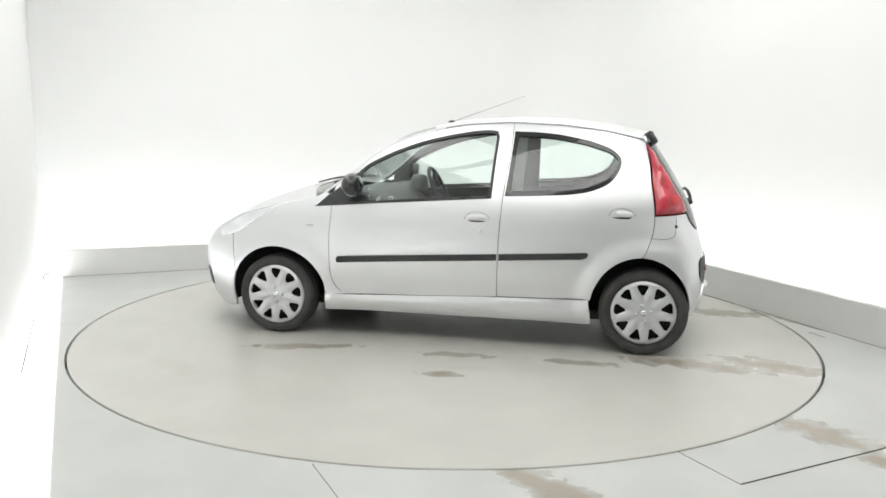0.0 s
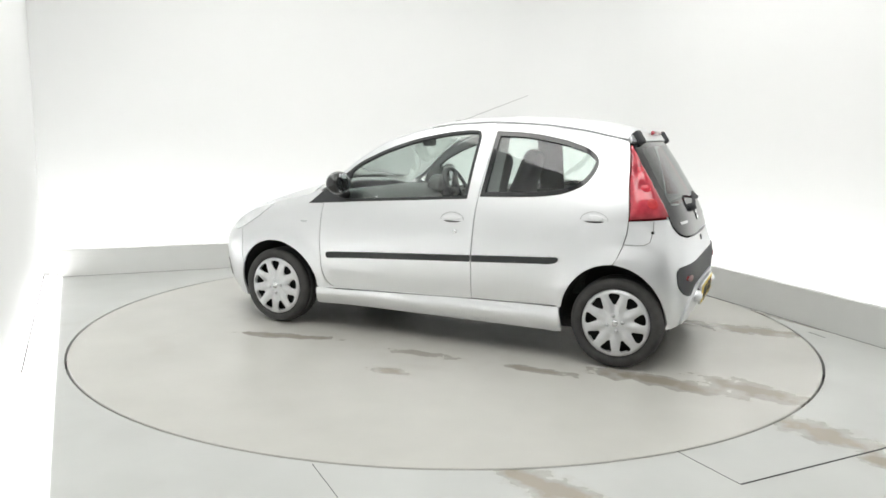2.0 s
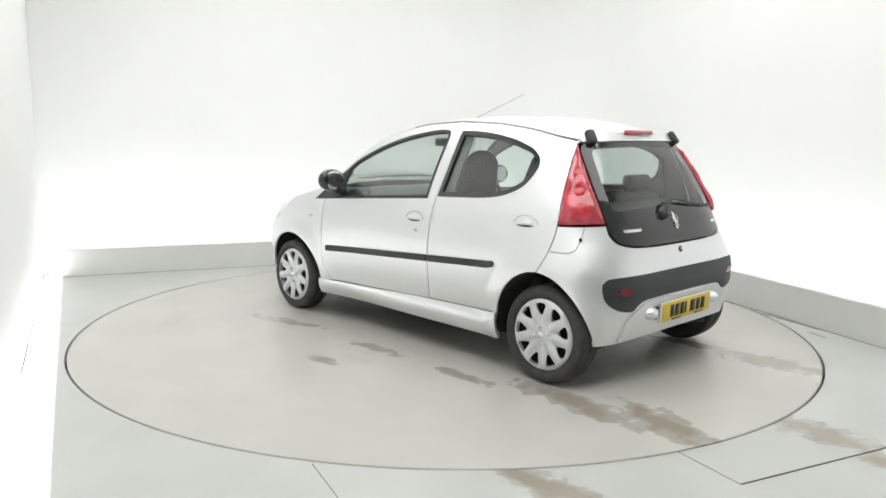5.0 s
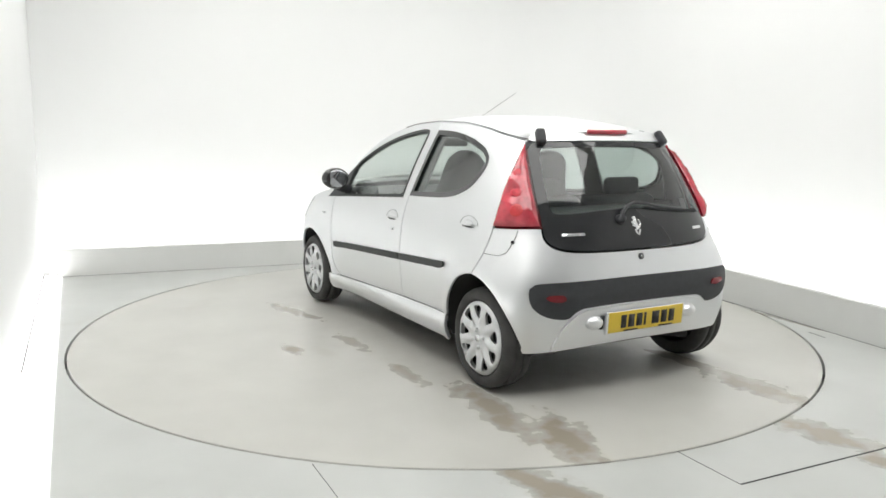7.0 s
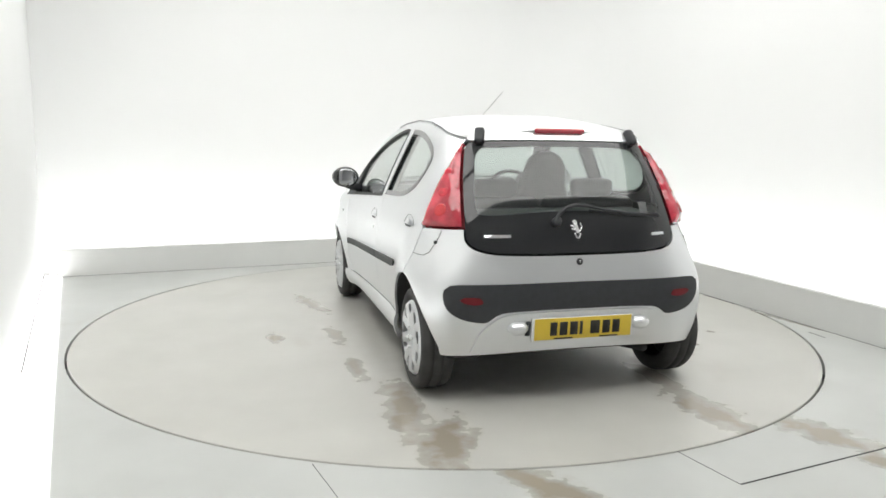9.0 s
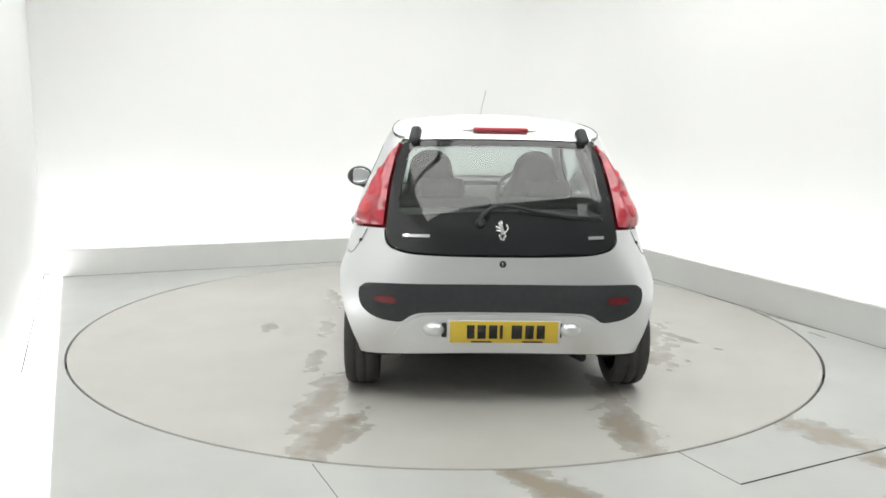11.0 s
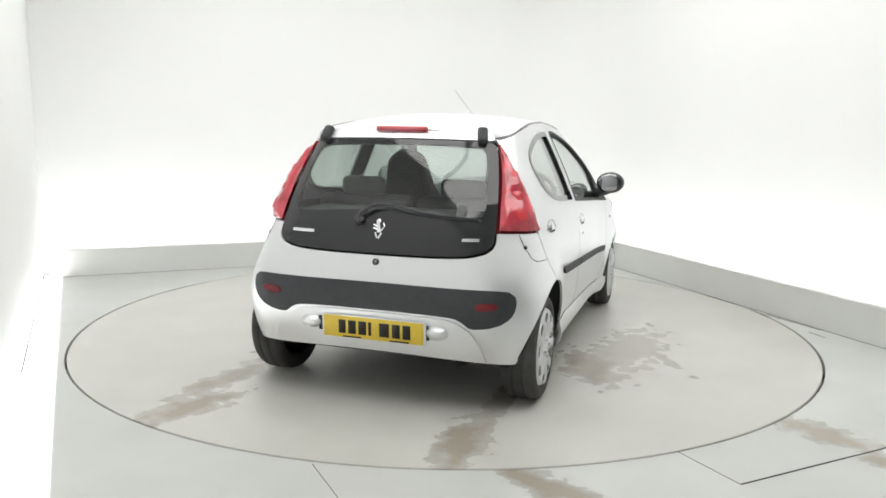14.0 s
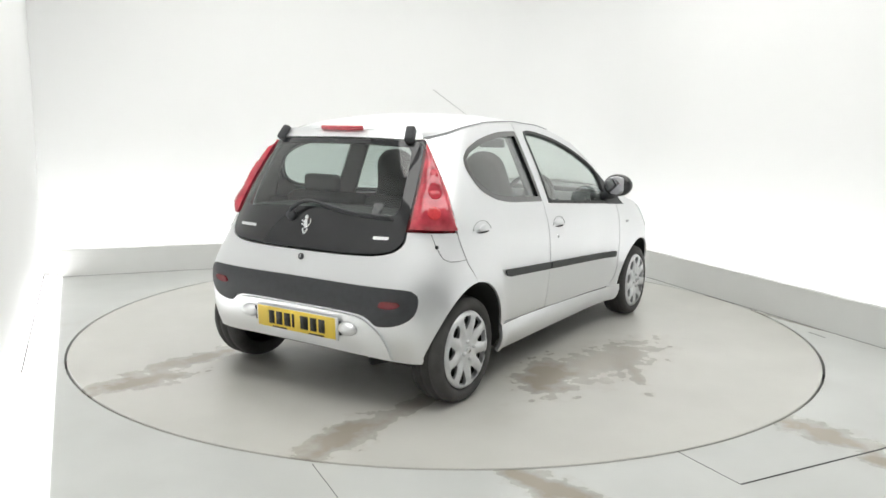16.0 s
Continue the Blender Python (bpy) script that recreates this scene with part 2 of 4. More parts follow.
# corners of the floor in the booth's plan
LEFT_A, LEFT_B, LEFT_C = (-2.634, 2.555), (-2.223, -3.9), (-2.06, -6.5)
CORNER, RIGHT_B = (2.492, 2.676), (2.279, -6.5)


def along(a, b, u, out=0.0):
    """The point at u metres from a towards b, out metres to the left of that line."""
    d = (Vector(b) - Vector(a)).normalized()
    return tuple(Vector(a) + d * u + Vector((-d.y, d.x)) * out)


def build_booth():
    slab("wall_north", (-2.9, 3.3), (1.935, 3.3), 0.12, -0.1, 3.5, M_WALL, "plain white back wall of the photo booth", "wall")
    slab("wall_east", (3.13, 2.105), (3.13, -6.6), 0.12, -0.1, 3.5, M_WALL, "plain white side wall of the photo booth", "wall")
    slab("wall_west", (-2.31, -6.6), (-2.854, 3.3), 0.12, -0.1, 3.5, M_WALL, "plain white side wall close to the floor edge", "wall")
    slab("wall_south", (3.2, -6.6), (-2.6, -6.6), 0.12, -0.1, 3.5, M_DARKWALL, "plain light grey wall behind the camera", "wall")
    slab("upstand_back", LEFT_A, CORNER, 0.035, -0.02, 0.24, M_UP, "low pale grey upstand along the back of the floor", "upstand")
    slab("upstand_side", along(CORNER, RIGHT_B, -0.036), RIGHT_B, 0.035, -0.02, 0.256, M_UP, "low pale grey upstand along the side of the floor", "upstand")
    bm = bmesh.new()
    arcs = []
    for k in range(61):
        a = math.pi / 2 * (1 - k / 60)
        arcs.append([bm.verts.new(room(1.93 + r * math.cos(a), 2.10 + r * math.sin(a), z)) for r, z in ((1.2, -0.1), (1.2, 3.5), (1.32, 3.5), (1.32, -0.1))])
    for a, b in zip(arcs, arcs[1:]):
        for i in range(4):
            bm.faces.new((a[i], b[i], b[(i + 1) % 4], a[(i + 1) % 4]))
    bmesh.ops.recalc_face_normals(bm, faces=bm.faces)
    tagged(part("wall_corner", bm, M_WALL, smooth=False), "rounded white inner corner of the booth walls", "wall", kind="structure")
    # floor with a round hole for the turntable
    outer = np.array([tuple(room(*LEFT_A).xy), tuple(room(*LEFT_B).xy), tuple(room(*LEFT_C).xy), tuple(room(*RIGHT_B).xy), tuple(room(*CORNER).xy)])
    hole = np.array([((R_DISC + 0.013) * math.cos(a), (R_DISC + 0.013) * math.sin(a)) for a in np.linspace(0, 2 * math.pi, 240, endpoint=False)])
    bm = sheet_bm(outer, [hole], lambda x, y: (x, y, 0.0), 0.5, 0.06)
    tagged(part("floor", bm, M_FLOOR, smooth=False), "pale grey painted floor with brown water stains", "floor", kind="structure")
    # pit under the disc and bright ledge beside the floor
    bm = bmesh.new()
    bmesh.ops.create_circle(bm, cap_ends=True, segments=96, radius=R_DISC + 0.025, matrix=Matrix.Translation((0, 0, -0.09)))
    tagged(part("turntable_pit", bm, M_GAP, smooth=False), "dark pit under the turntable", "pit", kind="structure")
    bm = bmesh.new()
    v = [bm.verts.new(room(*c, -0.03)) for c in ((-2.85, 3.35), (-2.85, -6.6), (3.2, -6.6), (3.2, 3.35))]
    f = bm.faces.new(v)
    # ledge ring only: cut away the part under the floor by lowering it
    part_ob = part("base_floor", bm, M_WALL, smooth=False)
    part_ob.location.z = -0.065
    tagged(part_ob, "white base floor around the raised floor", "floor", kind="structure")
    # joints in the floor
    for name, a, b, w in (("floor_joint", (-0.522, -2.395), (0.45, -4.3), 0.002), ("floor_joint", (0.997, -2.212), (1.151, -2.511), 0.002), ("floor_joint", (1.151, -2.511), (2.6, -1.804), 0.008),
                          ("floor_joint", (2.517, -0.158), (2.556, -0.302), 0.006),
                          ("floor_joint", tuple(room(*along(LEFT_A, CORNER, 0, -0.003)).xy), tuple(room(*along(CORNER, LEFT_A, 0, 0.003)).xy), 0.005), ("floor_joint", tuple(room(*along(CORNER, RIGHT_B, 0, -0.003)).xy), tuple(room(*along(CORNER, RIGHT_B, 6.7, -0.003)).xy), 0.005)):
        a, b = Vector((*a, 0.0)), Vector((*b, 0.0))
        d = (b - a).normalized()
        n = Vector((-d.y, d.x, 0)) * w / 2
        bm = bmesh.new()
        vs = [bm.verts.new(c + Vector((0, 0, z))) for z in (-0.004, 0.0012) for c in (a - n, b - n, b + n, a + n)]
        for q in ((0, 1, 2, 3), (4, 5, 6, 7), (0, 1, 5, 4), (1, 2, 6, 5), (2, 3, 7, 6), (3, 0, 4, 7)):
            bm.faces.new([vs[i] for i in q])
        bmesh.ops.recalc_face_normals(bm, faces=bm.faces)
        tagged(part(name, bm, M_GAP, smooth=False), "thin dark joint between floor plates", "floor joint", kind="structure")
    a, b = room(-2.842, 3.2, -0.09), room(-2.662, -0.03, -0.09)
    tagged(part("wall_joint", tube_bm([tuple(a), tuple(b)], 0.003, 6), M_GAP), "thin dark joint at the foot of the side wall", "wall joint", kind="structure")
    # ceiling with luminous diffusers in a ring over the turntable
    bm = bmesh.new()
    bm.faces.new([bm.verts.new(room(*c, 3.5)) for c in ((-2.9, 3.4), (3.3, 3.4), (3.3, -6.7), (-2.9, -6.7))])
    tagged(part("ceiling", bm, M_WALL, smooth=False), "white ceiling of the photo booth", "ceiling", kind="structure")
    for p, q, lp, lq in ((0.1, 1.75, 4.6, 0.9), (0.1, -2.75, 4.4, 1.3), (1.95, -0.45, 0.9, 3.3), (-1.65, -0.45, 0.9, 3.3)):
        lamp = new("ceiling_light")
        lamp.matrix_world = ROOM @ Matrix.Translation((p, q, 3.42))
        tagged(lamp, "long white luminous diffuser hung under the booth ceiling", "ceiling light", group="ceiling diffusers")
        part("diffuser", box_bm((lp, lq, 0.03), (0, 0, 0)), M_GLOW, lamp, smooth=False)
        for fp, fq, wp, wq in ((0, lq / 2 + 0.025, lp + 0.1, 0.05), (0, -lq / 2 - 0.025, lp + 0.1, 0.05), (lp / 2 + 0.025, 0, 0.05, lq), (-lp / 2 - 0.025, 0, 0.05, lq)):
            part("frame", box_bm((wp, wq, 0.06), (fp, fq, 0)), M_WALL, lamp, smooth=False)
    # light tubes hidden behind the upstands
    def tube_light(a, b):
        low = 0.03 if a[0] > -2.65 else -0.06
        a, b = room(*a, low), room(*b, low)
        t = new("light_tube")
        t.location = a
        tagged(t, "white fluorescent tube lying behind the upstand", "light tube", group="tubes behind the upstands")
        part("tube", tube_bm([(0, 0, 0), tuple(b - a)], 0.02), M_TUBE, t)
        d = (b - a).normalized()
        for c, s in ((Vector((0, 0, 0)), -1), (b - a, 1)):
            part("cap", tube_bm([tuple(c), tuple(c + d * s * 0.03)], 0.021), M_WHITE, t)
    for k in range(4):
        tube_light(along(LEFT_A, CORNER, 0.1 + 1.25 * k, 0.09), along(LEFT_A, CORNER, 1.26 + 1.25 * k, 0.09))
    tube_light((-2.752, 3.1), (-2.345, -3.6))
    for k in range(5):
        tube_light(along(CORNER, RIGHT_B, 0.2 + 1.4 * k, 0.09), along(CORNER, RIGHT_B, 1.5 + 1.4 * k, 0.09))


build_booth()


def build_turntable():
    t = new("turntable")
    bm = bmesh.new()
    prof = [(0.001, 0.0), (0.8, 0.0), (1.6, 0.0), (R_DISC - 0.004, 0.0), (R_DISC, -0.004), (R_DISC, -0.05)]
    rings = []
    for r, z in prof:
        rings.append([bm.verts.new((r * math.cos(a), r * math.sin(a), z)) for a in np.linspace(0, 2 * math.pi, 192, endpoint=False)])
    for a, b in zip(rings, rings[1:]):
        for k in range(192):
            bm.faces.new((a[k], b[k], b[(k + 1) % 192], a[(k + 1) % 192]))
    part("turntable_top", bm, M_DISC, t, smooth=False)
    part("bearing", lathe_bm([(0.4, 0), (0.4, -0.03), (0.001, -0.03)], 48), M_GAP, t).matrix_local = Matrix.Translation((0, 0, -0.05)) @ Matrix.Rotation(radians(90), 4, "X")
    return tagged(t, "round pale grey turntable with wet brown tyre marks", "turntable")


turntable = build_turntable()

# ---- the car: body surface ----
def curve(xs, ys, blur=0.03):
    """A smooth function through a short table."""
    g = np.linspace(xs[0] - 0.3, xs[-1] + 0.3, 900)
    v = np.interp(g, xs, ys)
    lo, hi = v[0] - 0 * g[:1], v[-1]
    k = np.arange(-60, 61) * (g[1] - g[0])
    k = np.exp(-(k / blur) ** 2)
    k /= k.sum()
    v = np.convolve(np.pad(v, 60, mode="edge"), k, "valid")
    return lambda x: float(np.interp(x, g, v))


x_rear = curve([0.15, 0.26, 0.34, 0.45, 0.55, 0.62, 0.66, 0.72, 0.80, 0.87, 1.0, 1.15, 1.30, 1.36, 1.45],
               [-1.46, -1.505, -1.53, -1.545, -1.55, -1.542, -1.528, -1.514, -1.495, -1.472, -1.405, -1.315, -1.215, -1.175, -1.12])
half_w = curve([0.12, 0.17, 0.25, 0.32, 0.44, 0.58, 0.70, 0.80, 0.90, 0.95, 1.0, 1.1, 1.2, 1.3, 1.36, 1.42, 1.5],
               [0.71, 0.735, 0.762, 0.772, 0.791, 0.803, 0.80, 0.79, 0.766, 0.749, 0.73, 0.69, 0.645, 0.598, 0.566, 0.53, 0.47])
x_nose = curve([0.12, 0.2, 0.3, 0.45, 0.55, 0.62, 0.70, 0.80, 0.90], [1.80, 1.85, 1.885, 1.90, 1.885, 1.845, 1.76, 1.62, 1.47])
n_rear = curve([0.2, 0.55, 0.80, 1.4], [6.5, 6.2, 4.0, 4.0], 0.06)
z_rail = curve([-1.25, -1.156, -0.9, -0.64, -0.305, 0.0, 0.207, 0.431, 0.602, 0.77, 0.93, 1.2, 1.5, 1.7, 1.89],
               [1.285, 1.308, 1.365, 1.397, 1.409, 1.39, 1.35, 1.277, 1.165, 1.02, 0.912, 0.858, 0.772, 0.682, 0.575])
crown = curve([-1.25, -1.1, -0.6, -0.2, 0.2, 0.55, 0.93, 1.2, 1.4, 1.6, 1.75, 1.86], [0.07, 0.066, 0.052, 0.047, 0.055, 0.074, 0.095, 0.088, 0.08, 0.065, 0.045, 0.01])
XC, XF, S1, S3 = -0.80, 0.85, 1.3, 1.5
S2 = S1 + XF - XC
NF = 3.7
ARCH_F, ARCH_R = (1.19, 0.255, 0.335, 0.332), (-1.142, 0.27, 0.302, 0.342)


def flare(x, z):
    f = 0.0
    for cx, cz, rx, rz in (ARCH_F, ARCH_R):
        d = math.hypot((x - cx) / rx, (z - cz) / rz)
        f += 0.021 * math.exp(-((d - 1.05) / 0.17) ** 2)
    return f


def taper(z):
    """How far the tail draws in towards its end: not at the bumper, more at the lights."""
    return -0.012 + 0.042 * min(1.0, max(0.0, (z - 0.62) / 0.22))


def skin(s, z):
    """The car's outer skin: s runs from the middle of the tail round the side to the middle of the nose; negative s is the other side."""
    side = -1 if s < 0 else 1
    s = abs(s)
    w = half_w(z)
    if s <= S1:
        a, n = s / S1 * math.pi / 2, n_rear(z)
        c, q = math.cos(a), math.sin(a)
        r = (abs(c) ** n + abs(q) ** n) ** (-1 / n)
        x, y = XC - (XC - x_rear(z)) * r * c, w * r * q * (1 - taper(z) * r * c)
    elif s <= S2:
        x, y = XC + s - S1, w
    else:
        a = (s - S2) / S3 * math.pi / 2
        c, q = max(0.0, math.cos(a)), math.sin(a)
        r = (c ** NF + q ** NF) ** (-1 / NF)
        x, y = XF + (x_nose(z) - XF) * r * q, w * r * c
    if y > 0.3:
        y += flare(x, z) * min(1, (y - 0.3) / 0.3)
        u = min(1.0, max(0.0, (x - 0.45) / 0.65))  # the front wings stand wider than the doors
        y += 0.034 * u * u * (3 - 2 * u) * min(1, (y - 0.3) / 0.3) * min(1.0, max(0.0, (1.0 - z) / 0.2))
    return Vector((x, y * side, z))


def on_skin(off=0.0, k=None):
    """A mapper onto the skin, off metres proud of it."""
    def mapper(s, z):
        e = 0.004
        p = skin(s, z)
        if abs(s) < e:
            ds = skin(abs(s) + e, z) - skin(-abs(s) - e, z)
        else:
            ds = (skin(s + e, z) - skin(s - e, z))
        n = ds.cross(skin(s, z + e) - skin(s, z - e))
        n = -n.normalized() if n.length > 1e-9 else Vector((-1, 0, 0))
        o = off + (k(s, z) if k else 0.0)
        return p + n * o
    return mapper


def sx(x, z):
    """Where the skin has this x at height z, on the side."""
    if x < XC:
        n = n_rear(z)
        u = min(1.0, (XC - x) / (XC - x_rear(z)))
        return math.atan2((1 - u ** n) ** (1 / n), u) / (math.pi / 2) * S1
    if x > XF:
        u = min(1.0, (x - XF) / (x_nose(z) - XF))
        return S2 + math.atan2(u, (1 - u ** NF) ** (1 / NF)) / (math.pi / 2) * S3
    return S1 + x - XC


def sy(y, z):
    """Where the skin has this y at height z, on the tail."""
    n, v = n_rear(z), abs(y) / half_w(z)
    u = (max(0.0, 1 - min(1.0, v) ** n)) ** (1 / n)
    v = min(1.0, v / (1 - taper(z) * u))
    u = (max(0.0, 1 - v ** n)) ** (1 / n)
    return math.copysign(math.atan2(v, u) / (math.pi / 2) * S1, y) if y else 0.0


def X(x, z, *k):
    return (sx(x, z), z, *k)


def Y(y, z, *k):
    return (sy(y, z), z, *k)


def mirror_loop(half):
    """Closes a left half outline, which begins and ends in the middle, with its mirror image."""
    return list(half) + [(-p[0], *p[1:]) for p in reversed(half) if abs(p[0]) > 1e-6]


def arch(a, deg0, deg1, grow=1.0, n=14):
    cx, cz, rx, rz = a
    return [(cx + rx * grow * math.cos(radians(t)), cz + rz * grow * math.sin(radians(t))) for t in np.linspace(deg0, deg1, n)]


def top(x, t):
    """The car's upper skin: t is -0.55 to 0.55 across."""
    v = t / 0.55
    zr = z_rail(x)
    yb = skin(sx(x, zr), zr).y
    return Vector((x, v * yb, zr + crown(x) * (1 - abs(v) ** 2.2)))


def on_top(off):
    def mapper(x, t):
        e = 0.004
        n = (top(x + e, t) - top(x - e, t)).cross(top(x, t + e) - top(x, t - e)).normalized()
        return top(x, t) + n * off
    return mapper


car = new("hatchback_car")
tagged(car, "pale silver five-door hatchback with black side strips, parked on the turntable", "car")


def put(name, bm, material, parent=None, label="", smooth=True):
    """A part of the car, given in the car's own measure from the middle of its wheelbase."""
    bmesh.ops.transform(bm, matrix=Matrix.Translation(CAR_OFF) @ Matrix.Scale(CAR_SCALE, 4), verts=bm.verts)
    return part(name, bm, material, parent or car, label, smooth)


def panel(name, pts, material, holes=(), off=0.0, thick=0.012, step=0.04, side=1, label="", parent=None, gap=0.0016, k=None, fine=0.02):
    loop = inset(smooth_loop(pts, fine), gap)
    hl = [np.asarray(h) for h in holes]
    if side < 0:
        loop = loop * [-1, 1]
        hl = [h * [-1, 1] for h in hl]
    bm = sheet_bm(loop, hl, on_skin(off, k), step, 0)
    # face outwards
    bm.normal_update()
    f = max(bm.faces, key=lambda q: q.calc_area())
    if f.normal.dot(f.calc_center_median() - Vector((f.calc_center_median().x * 0.55, 0, 0.7))) < 0:
        bmesh.ops.reverse_faces(bm, faces=bm.faces)
    turn_in(bm, thick)
    return put(name, bm, material, parent, label)


def turn_in(bm, thick):
    """Folds the edge of a sheet inwards, so that it shows its thickness."""
    bm.normal_update()
    rim = [e for e in bm.edges if e.is_boundary]
    nor = {v.co.copy().freeze(): v.normal.copy() for v in bm.verts}
    ext = bmesh.ops.extrude_edge_only(bm, edges=rim)
    for v in [g for g in ext["geom"] if isinstance(g, bmesh.types.BMVert)]:
        v.co -= nor[v.co.copy().freeze()] * thick
    for e in rim:
        e.smooth = False


def top_panel(name, pts, material, off=0.0, thick=0.012, step=0.045, label="", gap=0.0025, fine=0.03):
    loop = inset(smooth_loop(pts, fine), gap)
    bm = sheet_bm(loop, [], on_top(off), step, 0)
    bm.normal_update()
    if sum(f.normal.z for f in bm.faces) < 0:
        bmesh.ops.reverse_faces(bm, faces=bm.faces)
    turn_in(bm, thick)
    return put(name, bm, material, None, label)


def rail(x0, x1, drop, n=14):
    return [(x, z_rail(x) - drop) for x in np.linspace(x0, x1, n)]


WIN_F = [(0.70, 0.872, 1), (0.655, 1.085, 1), (0.589, 1.138), (0.414, 1.224), (0.207, 1.295), (-0.006, 1.34), (-0.15, 1.357), (-0.225, 1.35), (-0.238, 1.32), (-0.226, 1.15), (-0.214, 0.937, 1)]
WIN_R = [(-0.297, 0.953, 1), (-0.318, 1.15), (-0.334, 1.353, 1), (-0.5, 1.348), (-0.645, 1.332), (-0.80, 1.303), (-0.92, 1.262), (-0.985, 1.215), (-1.0, 1.17), (-0.98, 1.11), (-0.93, 1.048), (-0.837, 1.003), (-0.7, 0.975), (-0.5, 0.962)]


SEAM = [(1.502, 0.45), (1.508, 0.52), (1.514, 0.59), (1.519, 0.65), (1.524, 0.70), (1.527, 0.735)]


def build_body(side):
    sw = lambda pts: [(*X(p[0], p[1]), *p[2:]) for p in pts]
    win_f, win_r = smooth_loop(sw(WIN_F), 0.02), smooth_loop(sw(WIN_R), 0.02)
    # wing
    wing = [(0.70, 0.280, 1), (0.775, 0.284)] + arch(ARCH_F, 175, 25) + SEAM + [(1.53, z_rail(1.53) - 0.002, 1)] + rail(1.5, 0.87, 0.003, 8) + [(0.830, 0.93, 1), (0.819, 0.85), (0.831, 0.65), (0.827, 0.45), (0.802, 0.350), (0.757, 0.298)]
    panel("front_wing", sw(wing), M_PAINT, side=side)
    bump = [(1.498, 0.395, 1)] + arch(ARCH_F, 23, -10, n=6) + [(1.53, 0.145, 1)]
    half = sw(bump) + [(S2 + S3 * a, 0.135) for a in (0.62, 0.75, 0.88)] + [(S2 + S3, 0.135, 1), (S2 + S3, 0.578, 1)]
    tail = [(*X(x, z_rail(x) - 0.004),) for x in (1.875, 1.83, 1.76, 1.67, 1.58)] + [(*X(1.533, z_rail(1.533) - 0.004), 1)] + [X(x + 0.002, z) for x, z in SEAM[::-1]]
    panel("front_bumper", half + tail, M_PAINT, side=side)
    panel("headlight", sw([(1.22, 0.835, 1), (1.40, 0.787), (1.54, 0.728), (1.63, 0.665), (1.61, 0.628), (1.51, 0.655), (1.37, 0.73)]), M_LENS, off=0.005, thick=0.012, side=side, label="clear plastic headlight lens")
    panel("fog_recess", sw([(1.735, 0.27), (1.79, 0.285), (1.815, 0.34), (1.80, 0.395), (1.75, 0.375)]), M_BLACK, off=0.004, side=side, label="dark plastic bumper recess")
    panel("side_repeater", sw([(0.925, 0.735), (0.955, 0.742), (0.985, 0.735), (0.955, 0.722)]), M_LENS, off=0.004, thick=0.006, step=0.012, side=side, fine=0.008, label="small clear side indicator")
    # front door
    d = [(-0.262, 0.318, 1), (0.70, 0.282), (0.755, 0.30), (0.80, 0.352), (0.825, 0.45), (0.829, 0.65), (0.817, 0.85), (0.826, 0.93, 1)] + rail(0.80, -0.29, 0.006, 14) + [(-0.322, z_rail(-0.322) - 0.006, 1), (-0.313, 1.2), (-0.284, 0.95), (-0.267, 0.62)]
    fd = panel("front_door", sw(d), M_PAINT, [inset(win_f, 0.008)], side=side)
    panel("window_seal", sw(WIN_F), M_TRIM, [inset(win_f, 0.018)], off=0.0025, thick=0.02, side=side, parent=fd, gap=0)
    panel("window", sw(WIN_F), M_GLASS, off=-0.012, thick=0.003, side=side, parent=fd, gap=0.012).visible_shadow = False
    panel("mirror_sail", sw([(0.932, 0.853, 1), (0.80, 0.963), (0.66, 1.082, 1), (0.655, 0.98), (0.665, 0.872, 1), (0.8, 0.862)]), M_BLACK, off=0.005, side=side, parent=fd, label="black plastic corner panel")
    # rear door, reaching back to the tail light and over the wheel arch
    d = [(-0.265, 0.320, 1), (-0.270, 0.62), (-0.287, 0.95), (-0.316, 1.2), (-0.325, z_rail(-0.325) - 0.006, 1)] + rail(-0.37, -1.10, 0.006, 12) + [(-1.142, z_rail(-1.142) - 0.010, 1), (-1.163, 1.2), (-1.182, 1.05), (-1.203, 0.90), (-1.204, 0.80), (-1.188, 0.72), (-1.16, 0.64), (-1.142, 0.614, 1)] + arch(ARCH_R, 88, 10, n=12) + [(-0.815, 0.336, 1), (-0.60, 0.328)]
    rd = panel("rear_door", sw(d), M_PAINT, [inset(win_r, 0.008)], side=side)
    panel("window_seal", sw(WIN_R), M_SIDEBORDER, [inset(win_r, 0.028)], off=0.0025, thick=0.02, side=side, parent=rd, gap=0)
    panel("window", sw(WIN_R), M_GLASS, off=-0.012, thick=0.003, side=side, parent=rd, gap=0.012).visible_shadow = False
    for door, hx, hz in ((fd, -0.13, 0.812), (rd, -1.015, 0.862)):
        c = skin(side * sx(hx, hz), hz)
        hb = bmesh.new()
        bmesh.ops.create_uvsphere(hb, u_segments=20, v_segments=10, radius=1, matrix=Matrix.Translation(c + Vector((0, side * 0.002, 0.006))) @ Matrix.Rotation(radians(-12 * side if hx < -0.5 else 0), 4, "Z") @ Matrix.Diagonal((0.058, 0.006, 0.018, 1)))
        h = put("door_handle", hb, M_PAINT, door)
        # dark strip below the handle paints its shadow on the door skin
        panel("handle_shadow", [(*X(hx + a, hz - 0.017 + b),) for a, b in ((0.058, 0.004), (0.03, -0.004), (-0.03, -0.004), (-0.058, 0.004), (-0.03, 0.004), (0.03, 0.004))], M_GAP, off=0.003, side=side, parent=door, step=0.02, gap=0, fine=0.01)
        # grey arc drawn on the flat skin in place of the handle recess
        cup = [on_skin(0.0012)(side * sx(hx + 0.078 * math.cos(a), hz), hz - 0.006 + 0.046 * math.sin(a)) for a in np.linspace(0.0, math.pi, 15)]
